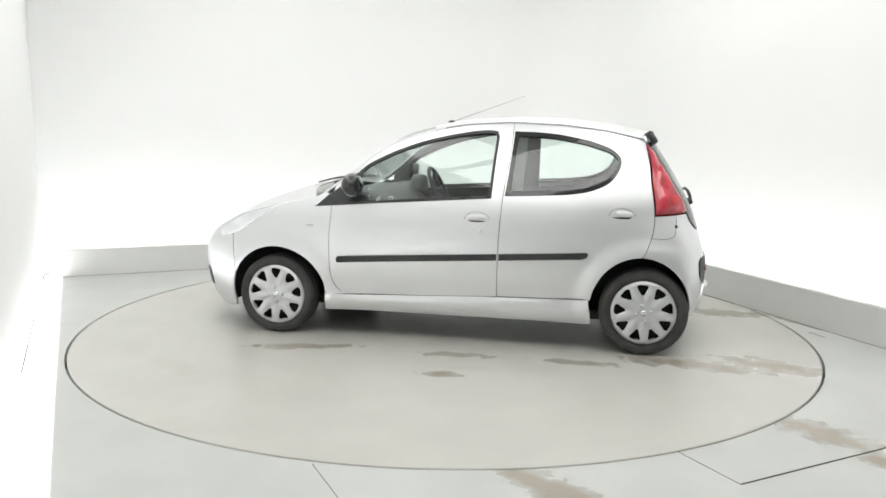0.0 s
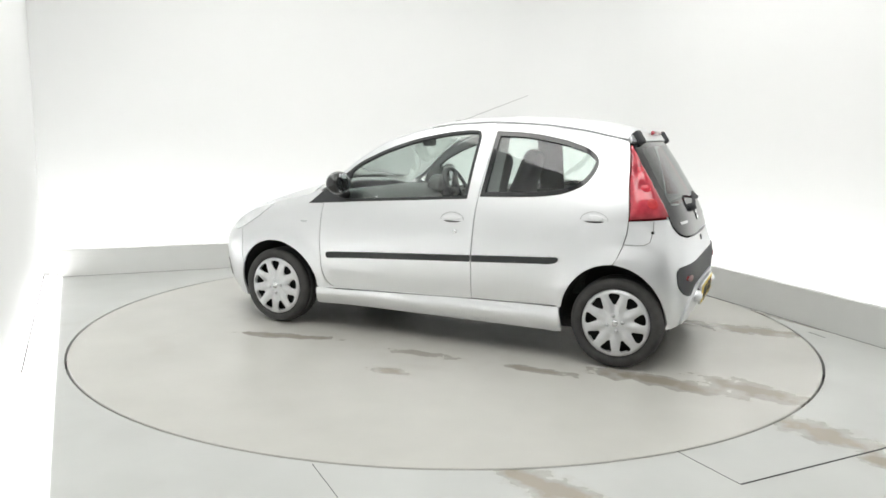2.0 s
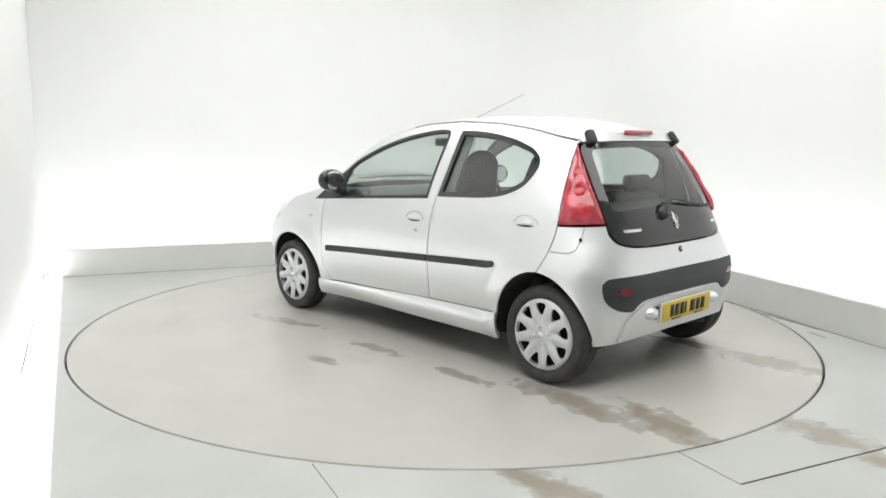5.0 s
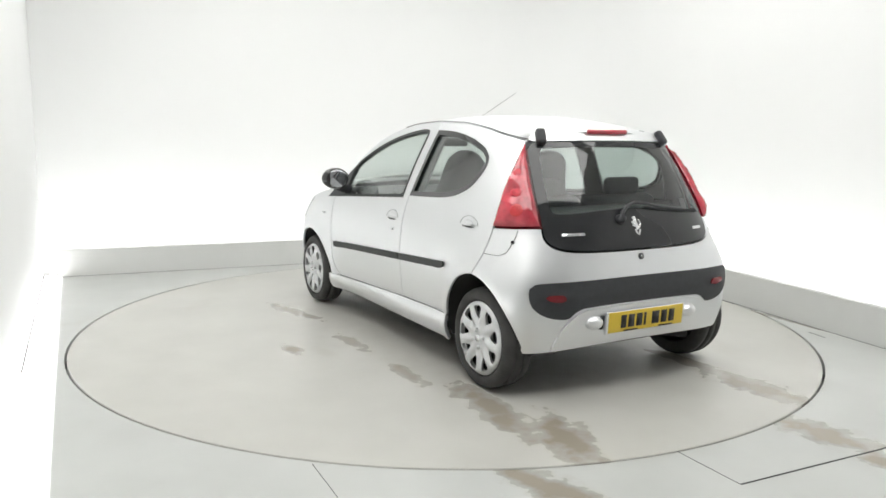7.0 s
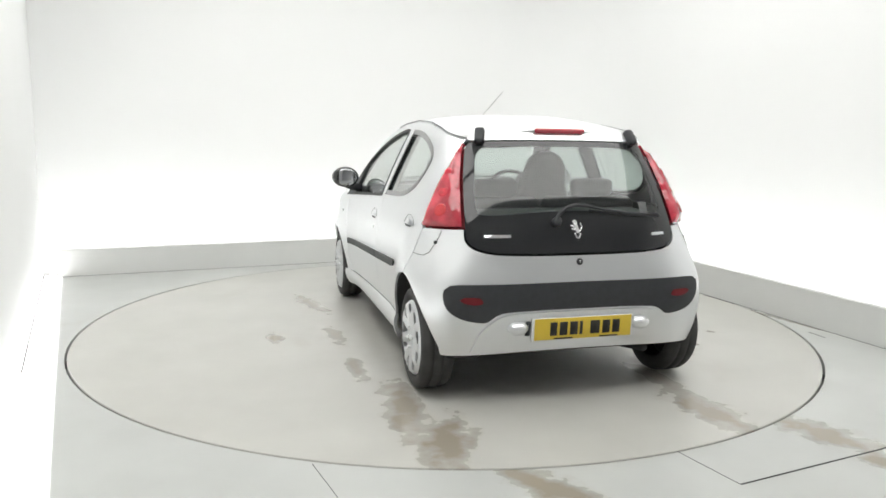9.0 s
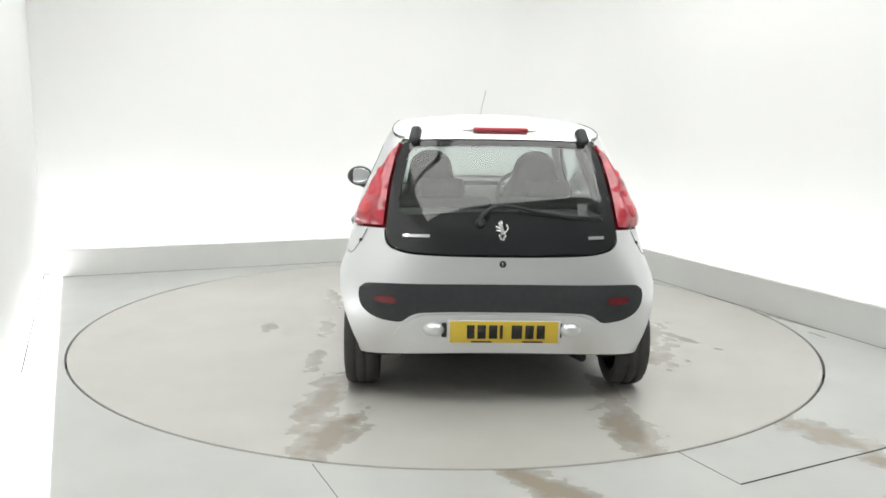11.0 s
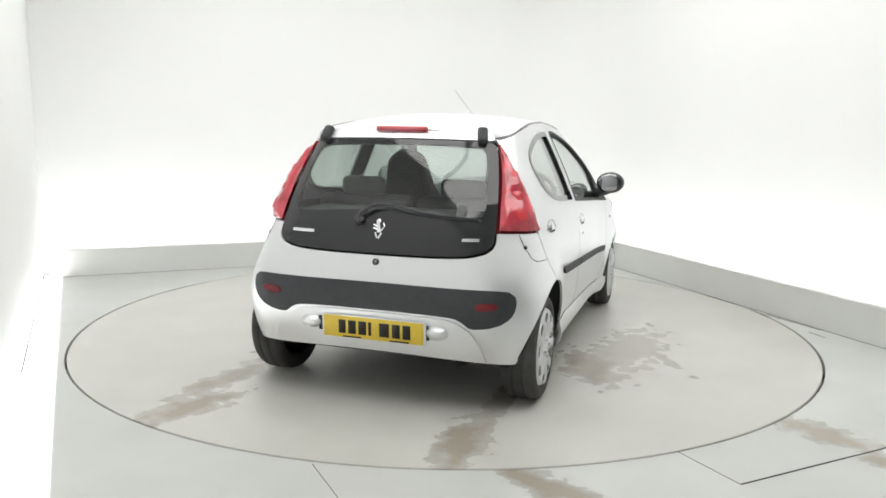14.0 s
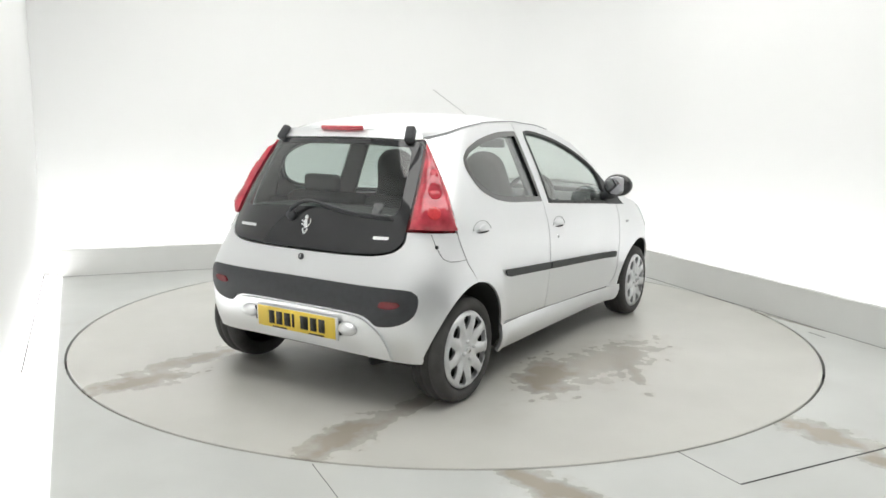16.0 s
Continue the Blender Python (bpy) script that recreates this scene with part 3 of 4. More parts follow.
        put("handle_cup", tube_bm([tuple(p) for p in cup], 0.0015, 6), M_CREASESHADE, door)
    c = skin(side * sx(-0.156, 0.735), 0.735)
    put("lock", box_bm((0.022, 0.008, 0.018), c, 0.003), M_CHROME, fd)
    for door, a, b in ((fd, 0.775, -0.262), (rd, -0.274, -0.812)):
        zt = lambda x: 0.561 - 0.046 * (x / 0.8)
        pts = [(x, zt(x) + 0.021) for x in np.linspace(a, b, 8)] + [(x, zt(x) - 0.021) for x in np.linspace(b + (0.03 if b < -0.5 else 0), a, 8)]
        if door is fd:
            pts[7], pts[8] = (*pts[7], 1), (*pts[8], 1)
            pts = pts + [(a + 0.008, zt(a) - 0.012), (a + 0.008, zt(a) + 0.012)]
        else:
            pts[0], pts[-1] = (*pts[0], 1), (*pts[-1], 1)
            pts = pts[:8] + [(b - 0.012, zt(b) + 0.012), (b - 0.006, zt(b) - 0.008)] + pts[8:]
        panel("side_strip", sw(pts), M_TRIM, off=0.012, thick=0.016, step=0.03, side=side, parent=door, label="black plastic rubbing strip")
    # sill
    sill = [(x, 0.18) for x in np.linspace(0.80, -0.80, 8)] + [(-0.848, 0.19, 1), (-0.83, 0.333, 1), (-0.6, 0.327), (-0.28, 0.318), (0.70, 0.284), (0.775, 0.288)] + [(*p, 1) for p in arch(ARCH_F, 174, 192, n=4)]
    swell = lambda s, z: 0.030 * max(0.0, math.sin((z - 0.155) / 0.165 * math.pi)) ** 0.7
    panel("sill", sw(sill), M_PAINT, off=-0.003, thick=0.02, side=side, gap=0.0, k=swell, step=0.028)
    edge = [on_skin(0.0012)(side * sx(x, z), z) for x, z in ((0.72, 0.2835), (0.4, 0.293), (0.1, 0.304), (-0.28, 0.318), (-0.6, 0.326), (-0.81, 0.333))]
    put("sill_seam", tube_bm([tuple(p) for p in edge], 0.0022, 6), M_SEAM)
    # frame behind the door gaps, its grey carries the shade of the seams
    for pts in ([(-0.22, 0.33, 1), (-0.225, 0.93, 1), (-0.245, 1.36, 1), (-0.36, 1.36, 1), (-0.31, 0.93, 1), (-0.31, 0.33, 1)], [(0.70, 0.30, 1), (0.78, 0.40), (0.78, 0.84, 1), (0.86, 0.84, 1), (0.85, 0.45), (0.82, 0.25, 1)]):
        panel("door_frame", sw(pts), M_CREASESHADE, off=-0.007, thick=0.01, side=side)
    # tail light
    light = [X(-1.207, 0.864, 1), Y(0.583 , 0.876, 1), Y(0.576, 0.95), Y(0.556, 1.1), Y(0.528, 1.22), Y(0.508, 1.284, 1), X(-1.149, 1.277, 1), X(-1.167, 1.2), X(-1.185, 1.05), X(-1.204, 0.93)]
    rim = smooth_loop(light, 0.02)

    def bulge(s, z):
        d = min(1.0, float(np.min(np.hypot(rim[:, 0] - abs(s), rim[:, 1] - z))) / 0.05)
        return (d * (2 - d)) * (0.030 + 0.003 * math.cos((z - 0.95) * 46))
    tl = panel("tail_light", light, M_RED, off=0.009, thick=0.025, step=0.016, side=side, k=bulge, label="red plastic tail light lens")
    for y, z, r, m in ((0.65, 0.94, 0.034, M_AMBER), (0.625, 1.03, 0.030, M_REDBRIGHT), (0.59, 1.125, 0.022, M_REDBRIGHT)):
        s = side * sy(y, z)
        c, o = skin(s, z), on_skin(0.017, lambda a, b: bulge(a, b))(s, z)
        n = (o - c).normalized()
        rot = n.to_track_quat("Z", "Y").to_matrix().to_4x4()
        b = bmesh.new()
        bmesh.ops.create_uvsphere(b, u_segments=20, v_segments=8, radius=1, matrix=Matrix.Translation(o - n * 0.0085) @ rot @ Matrix.Diagonal((r, r, 0.0025, 1)))
        put("lamp_bowl", b, m, tl)
    # pillar beside the windscreen
    v = side * 0.55
    loop = [(0.20, 0.90 * v, 1)] + [(x, 0.90 * v) for x in np.linspace(0.3, 0.8, 6)] + [(0.90, 0.90 * v, 1), (0.885, 0.992 * v, 1)] + [(x, 0.992 * v) for x in np.linspace(0.8, 0.3, 6)] + [(0.18, 0.992 * v, 1)]
    top_panel("windscreen_pillar", loop, M_PAINT)
    # door mirror
    mm = Matrix.Translation((0.655, side * 0.857, 1.004))
    b = bmesh.new()
    bmesh.ops.create_uvsphere(b, u_segments=28, v_segments=16, radius=1, matrix=mm @ Matrix.Rotation(radians(-8 * side), 4, "Z") @ Matrix.Diagonal((0.066, 0.098, 0.076, 1)))
    for q in b.verts:
        lim = 0.655 - 0.03
        if q.co.x < lim:
            q.co.x = lim + (q.co.x - lim) * 0.15
    mir = put("door_mirror", b, M_GLOSSPLASTIC, None, "glossy black plastic door mirror housing")
    b = bmesh.new()
    bmesh.ops.create_uvsphere(b, u_segments=28, v_segments=8, radius=1, matrix=Matrix.Translation((0.621, side * 0.857, 1.004)) @ Matrix.Rotation(radians(-6 * side), 4, "Z") @ Matrix.Diagonal((0.006, 0.084, 0.062, 1)))
    put("mirror_glass", b, M_MIRROR, mir)
    put("mirror_arm", tube_bm([(0.68, side * 0.735, 0.925), (0.675, side * 0.80, 0.935), (0.66, side * 0.85, 0.955)], [0.035, 0.03, 0.03], 12), M_BLACK, mir)
    # inner door lining
    lin = [(0.78, 0.35, 1), (0.80, 0.86, 1), (0.3, 0.90), (-0.21, 0.925), (-0.6, 0.945), (-1.05, 0.96, 1), (-1.10, 0.70, 1), (-0.84, 0.62), (-0.80, 0.35, 1)]
    panel("door_lining", sw(lin), M_DASH, off=-0.035, side=side, label="dark grey inner door lining")
    for pts in ([(-0.20, 0.90, 1), (-0.23, 1.37, 1), (-0.42, 1.37, 1), (-0.40, 0.90, 1)], [(-0.97, 0.92, 1), (-1.02, 1.20, 1), (-0.9, 1.28, 1), (-0.88, 1.33, 1), (-1.12, 1.27, 1), (-1.18, 0.92, 1)]):
        panel("pillar_lining", sw(pts), M_DASH, off=-0.022, side=side)
    # wheel house
    for a in (ARCH_F, ARCH_R):
        cx, cz, rx, rz = a
        b = bmesh.new()
        rows = []
        for t in np.linspace(-10, 187, 24):
            c, q = math.cos(radians(t)), math.sin(radians(t))
            outer = skin(side * sx(cx + rx * c * 1.01, max(0.18, cz + rz * q * 1.01)), max(0.18, cz + rz * q))
            rows.append([b.verts.new((cx + rx * c * 1.01, outer.y - side * 0.012, cz + rz * q * 1.01)), b.verts.new((cx + rx * c * 1.03, side * 0.50, cz + rz * q * 1.03))])
        for p, q in zip(rows, rows[1:]):
            b.faces.new((p[0], q[0], q[1], p[1]))
        b.faces.new([r[1] for r in rows])
        bmesh.ops.recalc_face_normals(b, faces=b.faces)
        put("wheel_house", b, M_UNDER, None, "black plastic wheel house")


M_AMBER = mat("amber_red_lens", (0.58, 0.04, 0.05), 0.15, var=0.1, scale=60)
M_REDBRIGHT = mat("bright_red_lens", (0.57, 0.036, 0.058), 0.1, var=0.15, scale=50)
M_SEAM = mat("grey_seam", (0.13, 0.13, 0.135), 0.7, var=0)
# darker than the body paint: shade of door gaps put into the colour
M_CREASESHADE = mat("crease_shade_grey", (0.30, 0.305, 0.31), 0.6, var=0.05)
M_GLOSSPLASTIC = mat("glossy_black_plastic", (0.02, 0.021, 0.022), 0.18, var=0.1, scale=20, coat=0.6)
M_MIRROR = mat("mirror_silver", (0.5, 0.51, 0.53), 0.03, metal=1.0, var=0)
for side in (1, -1):
    build_body(side)


# ---- the car: roof, bonnet, windscreen ----
def across(xs, lo=-0.546, hi=0.546, n=13):
    return [(xs(t / 0.55), t) for t in np.linspace(lo, hi, n)]


def edges_sharp(a, b):
    a, b = list(a), list(b)
    for l in (a, b):
        l[0], l[-1] = (*l[0][:2], 1), (*l[-1][:2], 1)
    return a + b


def build_top():
    rear = lambda v: -1.158 - 0.052 * (1 - v * v)
    head = lambda v: 0.185 + 0.07 * (1 - v * v)
    cowl = lambda v: 0.93 + 0.17 * (1 - v * v)
    ring = across(rear)
    side_a = [(x, 0.546) for x in np.linspace(-1.05, 0.1, 10)]
    top_panel("roof", edges_sharp(ring, side_a) [:len(ring)] + side_a + [(*across(head)[-1], 1)] + across(head)[::-1][1:-1] + [(*across(head)[0], 1)] + [(x, -0.546) for x in np.linspace(0.1, -1.05, 10)], M_PAINT, thick=0.014)
    for v in (0.549, -0.549):
        line = [on_top(0.002)(x, v) for x in np.linspace(-1.14, 0.12, 26)]
        put("roof_seam", tube_bm([tuple(p) for p in line], 0.0022, 6), M_SEAM)
    # ceiling lining
    top_panel("roof_lining", [(-1.10, -0.48, 1), (-1.10, 0.48, 1), (0.15, 0.48, 1), (0.15, -0.48, 1)], mat("roof_lining_cloth", (0.45, 0.45, 0.43), 0.9, bump=0.1), off=-0.035)
    lo, hi = -0.494, 0.494
    a = across(lambda v: head(v) + 0.008, lo, hi)
    b = across(lambda v: cowl(v) - 0.01, lo, hi)[::-1]
    w = top_panel("windscreen", edges_sharp(a, b), M_GLASS, off=-0.004, thick=0.004)
    w.visible_shadow = False
    a = across(lambda v: cowl(v) - 0.012, -0.34, 0.34)
    b = across(lambda v: cowl(v) + 0.035, -0.34, 0.34)[::-1]
    top_panel("cowl", edges_sharp(a, b), M_PAINT, off=-0.004)
    a = across(lambda v: cowl(v) + (0.03 if abs(v) < 0.62 else -0.008))
    nose = [(1.5, -0.546), (1.7, -0.546), (1.82, -0.54), (1.872, -0.5, 1), (1.878, 0.0), (1.872, 0.5, 1), (1.82, 0.54), (1.7, 0.546), (1.5, 0.546)]
    top_panel("bonnet", [(*a[0], 1), *nose, (*a[-1], 1)] + a[1:-1][::-1], M_PAINT)
    # wiper arms at the foot of the windscreen
    for t0, t1 in ((0.20, -0.20), (-0.05, -0.40)):
        pts = [on_top(0.015)(cowl(t / 0.55) + 0.01 - (0.05 * i), t) for i, t in enumerate(np.linspace(t0, t1, 3))]
        put("windscreen_wiper", tube_bm([tuple(p) for p in pts], 0.006, 8), M_BLACK)
    # aerial
    base = top(0.20, 0.0)
    ae = put("aerial", tube_bm([tuple(base), tuple(base + Vector((-0.03, 0, 0.016)))], [0.02, 0.009], 10), M_BLACK, None, "black roof aerial leaning back")
    put("aerial_rod", tube_bm([tuple(base + Vector((-0.02, 0, 0.012))), (-0.33, 0.0, 1.60)], 0.0026, 6), mat("aerial_steel", (0.5, 0.5, 0.5), 0.4, metal=0.5), ae)


build_top()


# ---- the car: tail ----
def rear_at(y, z, off=0.0):
    return on_skin(off)(sy(y, z), z)


def rear_frame(y, z, off=0.0):
    """A pose on the tail: its z axis outwards, its y axis up."""
    p, q = rear_at(y, z), rear_at(y, z, 0.01)
    n = (q - p).normalized()
    xa = Vector((0, 0, 1)).cross(n).normalized()
    ya = n.cross(xa)
    m = Matrix((xa, ya, n)).transposed().to_4x4()
    return Matrix.Translation(p + n * off) @ m


def build_tail():
    lower = [(0.0, 0.255), Y(0.3, 0.252), Y(0.55, 0.246), Y(0.65, 0.244)] + [X(-1.428, 0.245, 1)] + [X(*p) for p in arch(ARCH_R, 178, 92, n=12)]
    upper = [X(-1.144, 0.614, 1), X(-1.163, 0.645), X(-1.190, 0.72), X(-1.2065, 0.80), X(-1.2065, 0.858, 1), X(-1.30, 0.862), Y(0.578, 0.868, 1), Y(0.58, 0.82), Y(0.55, 0.778), Y(0.45, 0.752), Y(0.25, 0.743), (0.0, 0.741)]
    bumper = panel("rear_bumper", mirror_loop(lower + upper), M_PAINT, thick=0.015, label="pale silver rear bumper and tail panel")
    # black insert
    half = [(0.0, 0.613), Y(0.35, 0.612), Y(0.60, 0.612), Y(0.67, 0.606), Y(0.697, 0.585), Y(0.702, 0.54), Y(0.685, 0.49), Y(0.64, 0.452), Y(0.58, 0.43), Y(0.51, 0.421), Y(0.485, 0.425), Y(0.45, 0.452), Y(0.40, 0.468), Y(0.2, 0.474), (0.0, 0.474)]
    insert = panel("bumper_insert", mirror_loop(half), M_BLACK, off=0.006, thick=0.015, step=0.035, parent=bumper, label="black textured plastic bumper insert")
    # number plate panel, proud of the bumper
    half = [(0.0, 0.468), Y(0.2, 0.467), Y(0.38, 0.461), Y(0.44, 0.442), Y(0.50, 0.40), Y(0.535, 0.35), Y(0.555, 0.26, 1), Y(0.3, 0.262), (0.0, 0.264)]
    pp = panel("plate_panel", mirror_loop(half), M_PAINT, off=0.013, thick=0.02, step=0.035)
    for s in (1, -1):
        b = bmesh.new()
        bmesh.ops.create_uvsphere(b, u_segments=20, v_segments=10, radius=1, matrix=rear_frame(s * 0.335, 0.392, 0.012) @ Matrix.Diagonal((0.055, 0.036, 0.042, 1)))
        put("plate_lamp_housing", b, M_PAINT, pp)
        b = box_bm((0.025, 0.075, 0.012), (0, 0, 0), 0.004, rear_frame(s * 0.283, 0.388, 0.017))
        put("plate_lamp", b, M_BLACK, pp)
        r = [Y(s * 0.515, 0.522), Y(s * 0.56, 0.514), Y(s * 0.61, 0.524), Y(s * 0.628, 0.541), Y(s * 0.61, 0.552), Y(s * 0.53, 0.549)]
        rb = panel("reflector", [(abs(p[0]), p[1]) for p in r], M_REDDARK, off=0.012, thick=0.008, step=0.02, side=s, parent=bumper, label="red rear reflector", fine=0.01)
        # seam of the corner flap
        pts = [on_skin(0.0015)(s * a[0], a[1]) for a in (X(-1.335, 0.855), X(-1.338, 0.80), X(-1.33, 0.745), X(-1.30, 0.728), X(-1.25, 0.726), X(-1.197, 0.728))]
        put("flap_seam", tube_bm([tuple(p) for p in pts], 0.0015, 6), M_SEAM, bumper)
        put("flap_screw", tube_bm([tuple(on_skin(0.0)(s * sx(-1.336, 0.797), 0.797)), tuple(on_skin(0.006)(s * sx(-1.336, 0.797), 0.797))], 0.009, 10), M_GAP, bumper)
    b = tube_bm([tuple(rear_at(0, 0.708, -0.004)), tuple(rear_at(0, 0.708, 0.006))], 0.017, 20)
    lock = put("tail_lock", b, M_BLACK, bumper)
    put("key_slot", box_bm((0.004, 0.016, 0.003), (0, 0, 0), 0, rear_frame(0, 0.708, 0.007)), M_CHROME, bumper)
    # number plate
    m = Matrix.Translation((-1.567, -0.009, 0.380)) @ Matrix.Rotation(radians(-3), 4, "Y")
    plate = put("number_plate", box_bm((0.012, 0.552, 0.118), (0, 0, 0), 0.003, m), M_WHITE, None, "yellow number plate in a pale holder")
    put("plate_face", box_bm((0.004, 0.53, 0.109), (-0.0075, 0, 0.003), 0.001, m), M_YELLOW, plate)
    y = 0.186
    for w in (0.045, 0.05, 0.05, 0.018, None, 0.062, 0.05, 0.048):
        if w is None:
            y -= 0.03
            continue
        put("plate_bar", box_bm((0.003, w * 0.82, 0.068), (-0.0105, y - w / 2, 0.004), 0.0, m), M_INK, plate)
        y -= w + 0.006
    for c in (0.11, -0.14):
        put("plate_bar", box_bm((0.003, 0.1, 0.007), (-0.0105, c, -0.046), 0.0, m), M_INK, plate)
    # glass tailgate
    half = [(0.0, 0.748), Y(0.25, 0.75), Y(0.45, 0.759), Y(0.545, 0.785), Y(0.574, 0.825), Y(0.572, 0.88), Y(0.566, 0.95), Y(0.546, 1.1), Y(0.52, 1.22), Y(0.502, 1.27), Y(0.47, 1.292), Y(0.25, 1.300), (0.0, 1.302)]
    clear = [(0.0, 0.955), Y(0.2, 0.95), Y(0.42, 0.936), Y(0.50, 0.94), Y(0.512, 0.97), Y(0.495, 1.1), Y(0.474, 1.2), Y(0.462, 1.24), Y(0.44, 1.262), Y(0.25, 1.274), (0.0, 1.277)]
    hole = smooth_loop(mirror_loop(clear), 0.02)
    gate = panel("tailgate", mirror_loop(half), M_GLOSSBLACK, [hole], off=0.003, thick=0.012, step=0.035, label="frameless glass tailgate with a black border")
    panel("tailgate_pane", mirror_loop(clear), M_TAILGLASS, off=0.0028, thick=0.003, step=0.035, parent=gate, gap=0.0).visible_shadow = False
    for s in (1, -1):
        b = box_bm((0.052, 0.088, 0.055), (0, 0, 0), 0.014, rear_frame(s * 0.428, 1.316, 0.014))
        put("hinge", b, M_BLACK, gate, "black plastic hinge cover")
    # spoiler lip over the glass
    half = [(0.0, 1.304), Y(0.25, 1.302), Y(0.47, 1.297), Y(0.50, 1.302), X(-1.146, 1.294, 1), X(-1.146, z_rail(-1.146) - 0.002, 1), Y(0.47, 1.333), Y(0.38, 1.352), Y(0.2, 1.364), (0.0, 1.368)]
    panel("spoiler", mirror_loop(half), M_PAINT, off=0.008, thick=0.02, step=0.03)
    # dark backing sheet added behind the lights so no light shows through gaps
    for s in (1, -1):
        fr = [Y(0.565, 0.87, 1), Y(0.545, 1.1), Y(0.517, 1.22), Y(0.50, 1.27, 1), X(-1.135, 1.268, 1), X(-1.155, 1.15), X(-1.185, 0.95), X(-1.19, 0.85, 1)]
        panel("light_backing", fr, M_REDDARK, off=-0.018, thick=0.004, step=0.03, side=s)
    # washer and wiper
    path = [rear_at(y, z, o) for y, z, o in ((0.118, 0.888, 0.02), (0.105, 0.925, 0.035), (0.06, 0.957, 0.04), (0.0, 0.972, 0.035), (-0.06, 0.968, 0.03), (-0.16, 0.952, 0.022), (-0.30, 0.935, 0.016), (-0.485, 0.925, 0.014))]
    wp = put("tailgate_wiper", tube_bm([tuple(p) for p in path], [0.012, 0.011, 0.010, 0.009, 0.008, 0.007, 0.006, 0.005], 10), M_BLACK, None, "black rear wiper arm and blade")
    put("wiper_pivot", tube_bm([tuple(rear_at(0.11, 0.90, 0.0)), tuple(rear_at(0.11, 0.90, 0.035))], [0.028, 0.02], 16), M_BLACK, wp)
    put("wiper_blade", tube_bm([tuple(rear_at(y, z, 0.008)) for y, z in ((-0.08, 0.955), (-0.2, 0.94), (-0.35, 0.926), (-0.50, 0.918))], 0.006, 8), M_BLACK, wp)
    # badge: a plain upright shape, and plain bars
    b = bmesh.new()
    for yy, zz, w, h, rz in ((0.004, 0.002, 0.020, 0.052, 14), (0.010, 0.032, 0.022, 0.020, 30), (0.022, 0.010, 0.008, 0.030, 60), (0.020, -0.004, 0.008, 0.028, 75),
                             (0.012, -0.034, 0.009, 0.030, 25), (-0.008, -0.036, 0.010, 0.032, -28), (-0.018, -0.004, 0.007, 0.030, -35), (-0.022, 0.016, 0.007, 0.026, 20)):
        add_bm(b, box_bm((w, h, 0.006), (0, 0, 0), 0.0025, rear_frame(yy, 0.868 + zz, 0.006) @ Matrix.Rotation(radians(rz), 4, "Z")))
    put("badge", b, M_CHROME, gate, "chrome badge of plain shape", smooth=False)
    for y0, y1, z in ((0.49, 0.357, 0.835), (-0.425, -0.505, 0.832)):
        loop = [Y(y0, z - 0.006, 1), Y(y0, z + 0.008, 1), Y((y0 + y1) / 2, z + 0.009), Y(y1, z + 0.009, 1), Y(y1, z - 0.005, 1), Y((y0 + y1) / 2, z - 0.006)]
        s = 1 if y0 > 0 else -1
        panel("badge_bar", [(abs(p[0]), *p[1:]) for p in loop], M_CHROME, off=0.006, thick=0.004, step=0.02, side=s, parent=gate, gap=0, fine=0.02, label="chrome lettering as a plain bar")
    # small grey rectangle low on the tailgate glass
    glass_patch = [Y(0.378, 0.935, 1), Y(0.378, 0.995, 1), Y(0.428, 0.993, 1), Y(0.428, 0.933, 1)]
    panel("glass_patch", glass_patch, mat("grey_patch", (0.10, 0.105, 0.105), 0.5, var=0.3, scale=40), off=0.0035, thick=0.001, step=0.02, side=-1, parent=gate, gap=0, label="small grey patch on the tailgate glass")
    # high brake light
    b = box_bm((0.02, 0.285, 0.026), (0, 0, 0), 0.009, Matrix.Translation((-1.203, -0.006, 1.356)) @ Matrix.Rotation(radians(-25), 4, "Y"), 3)
    put("high_brake_light", b, M_RED, None, "long red high-level brake light")


build_tail()


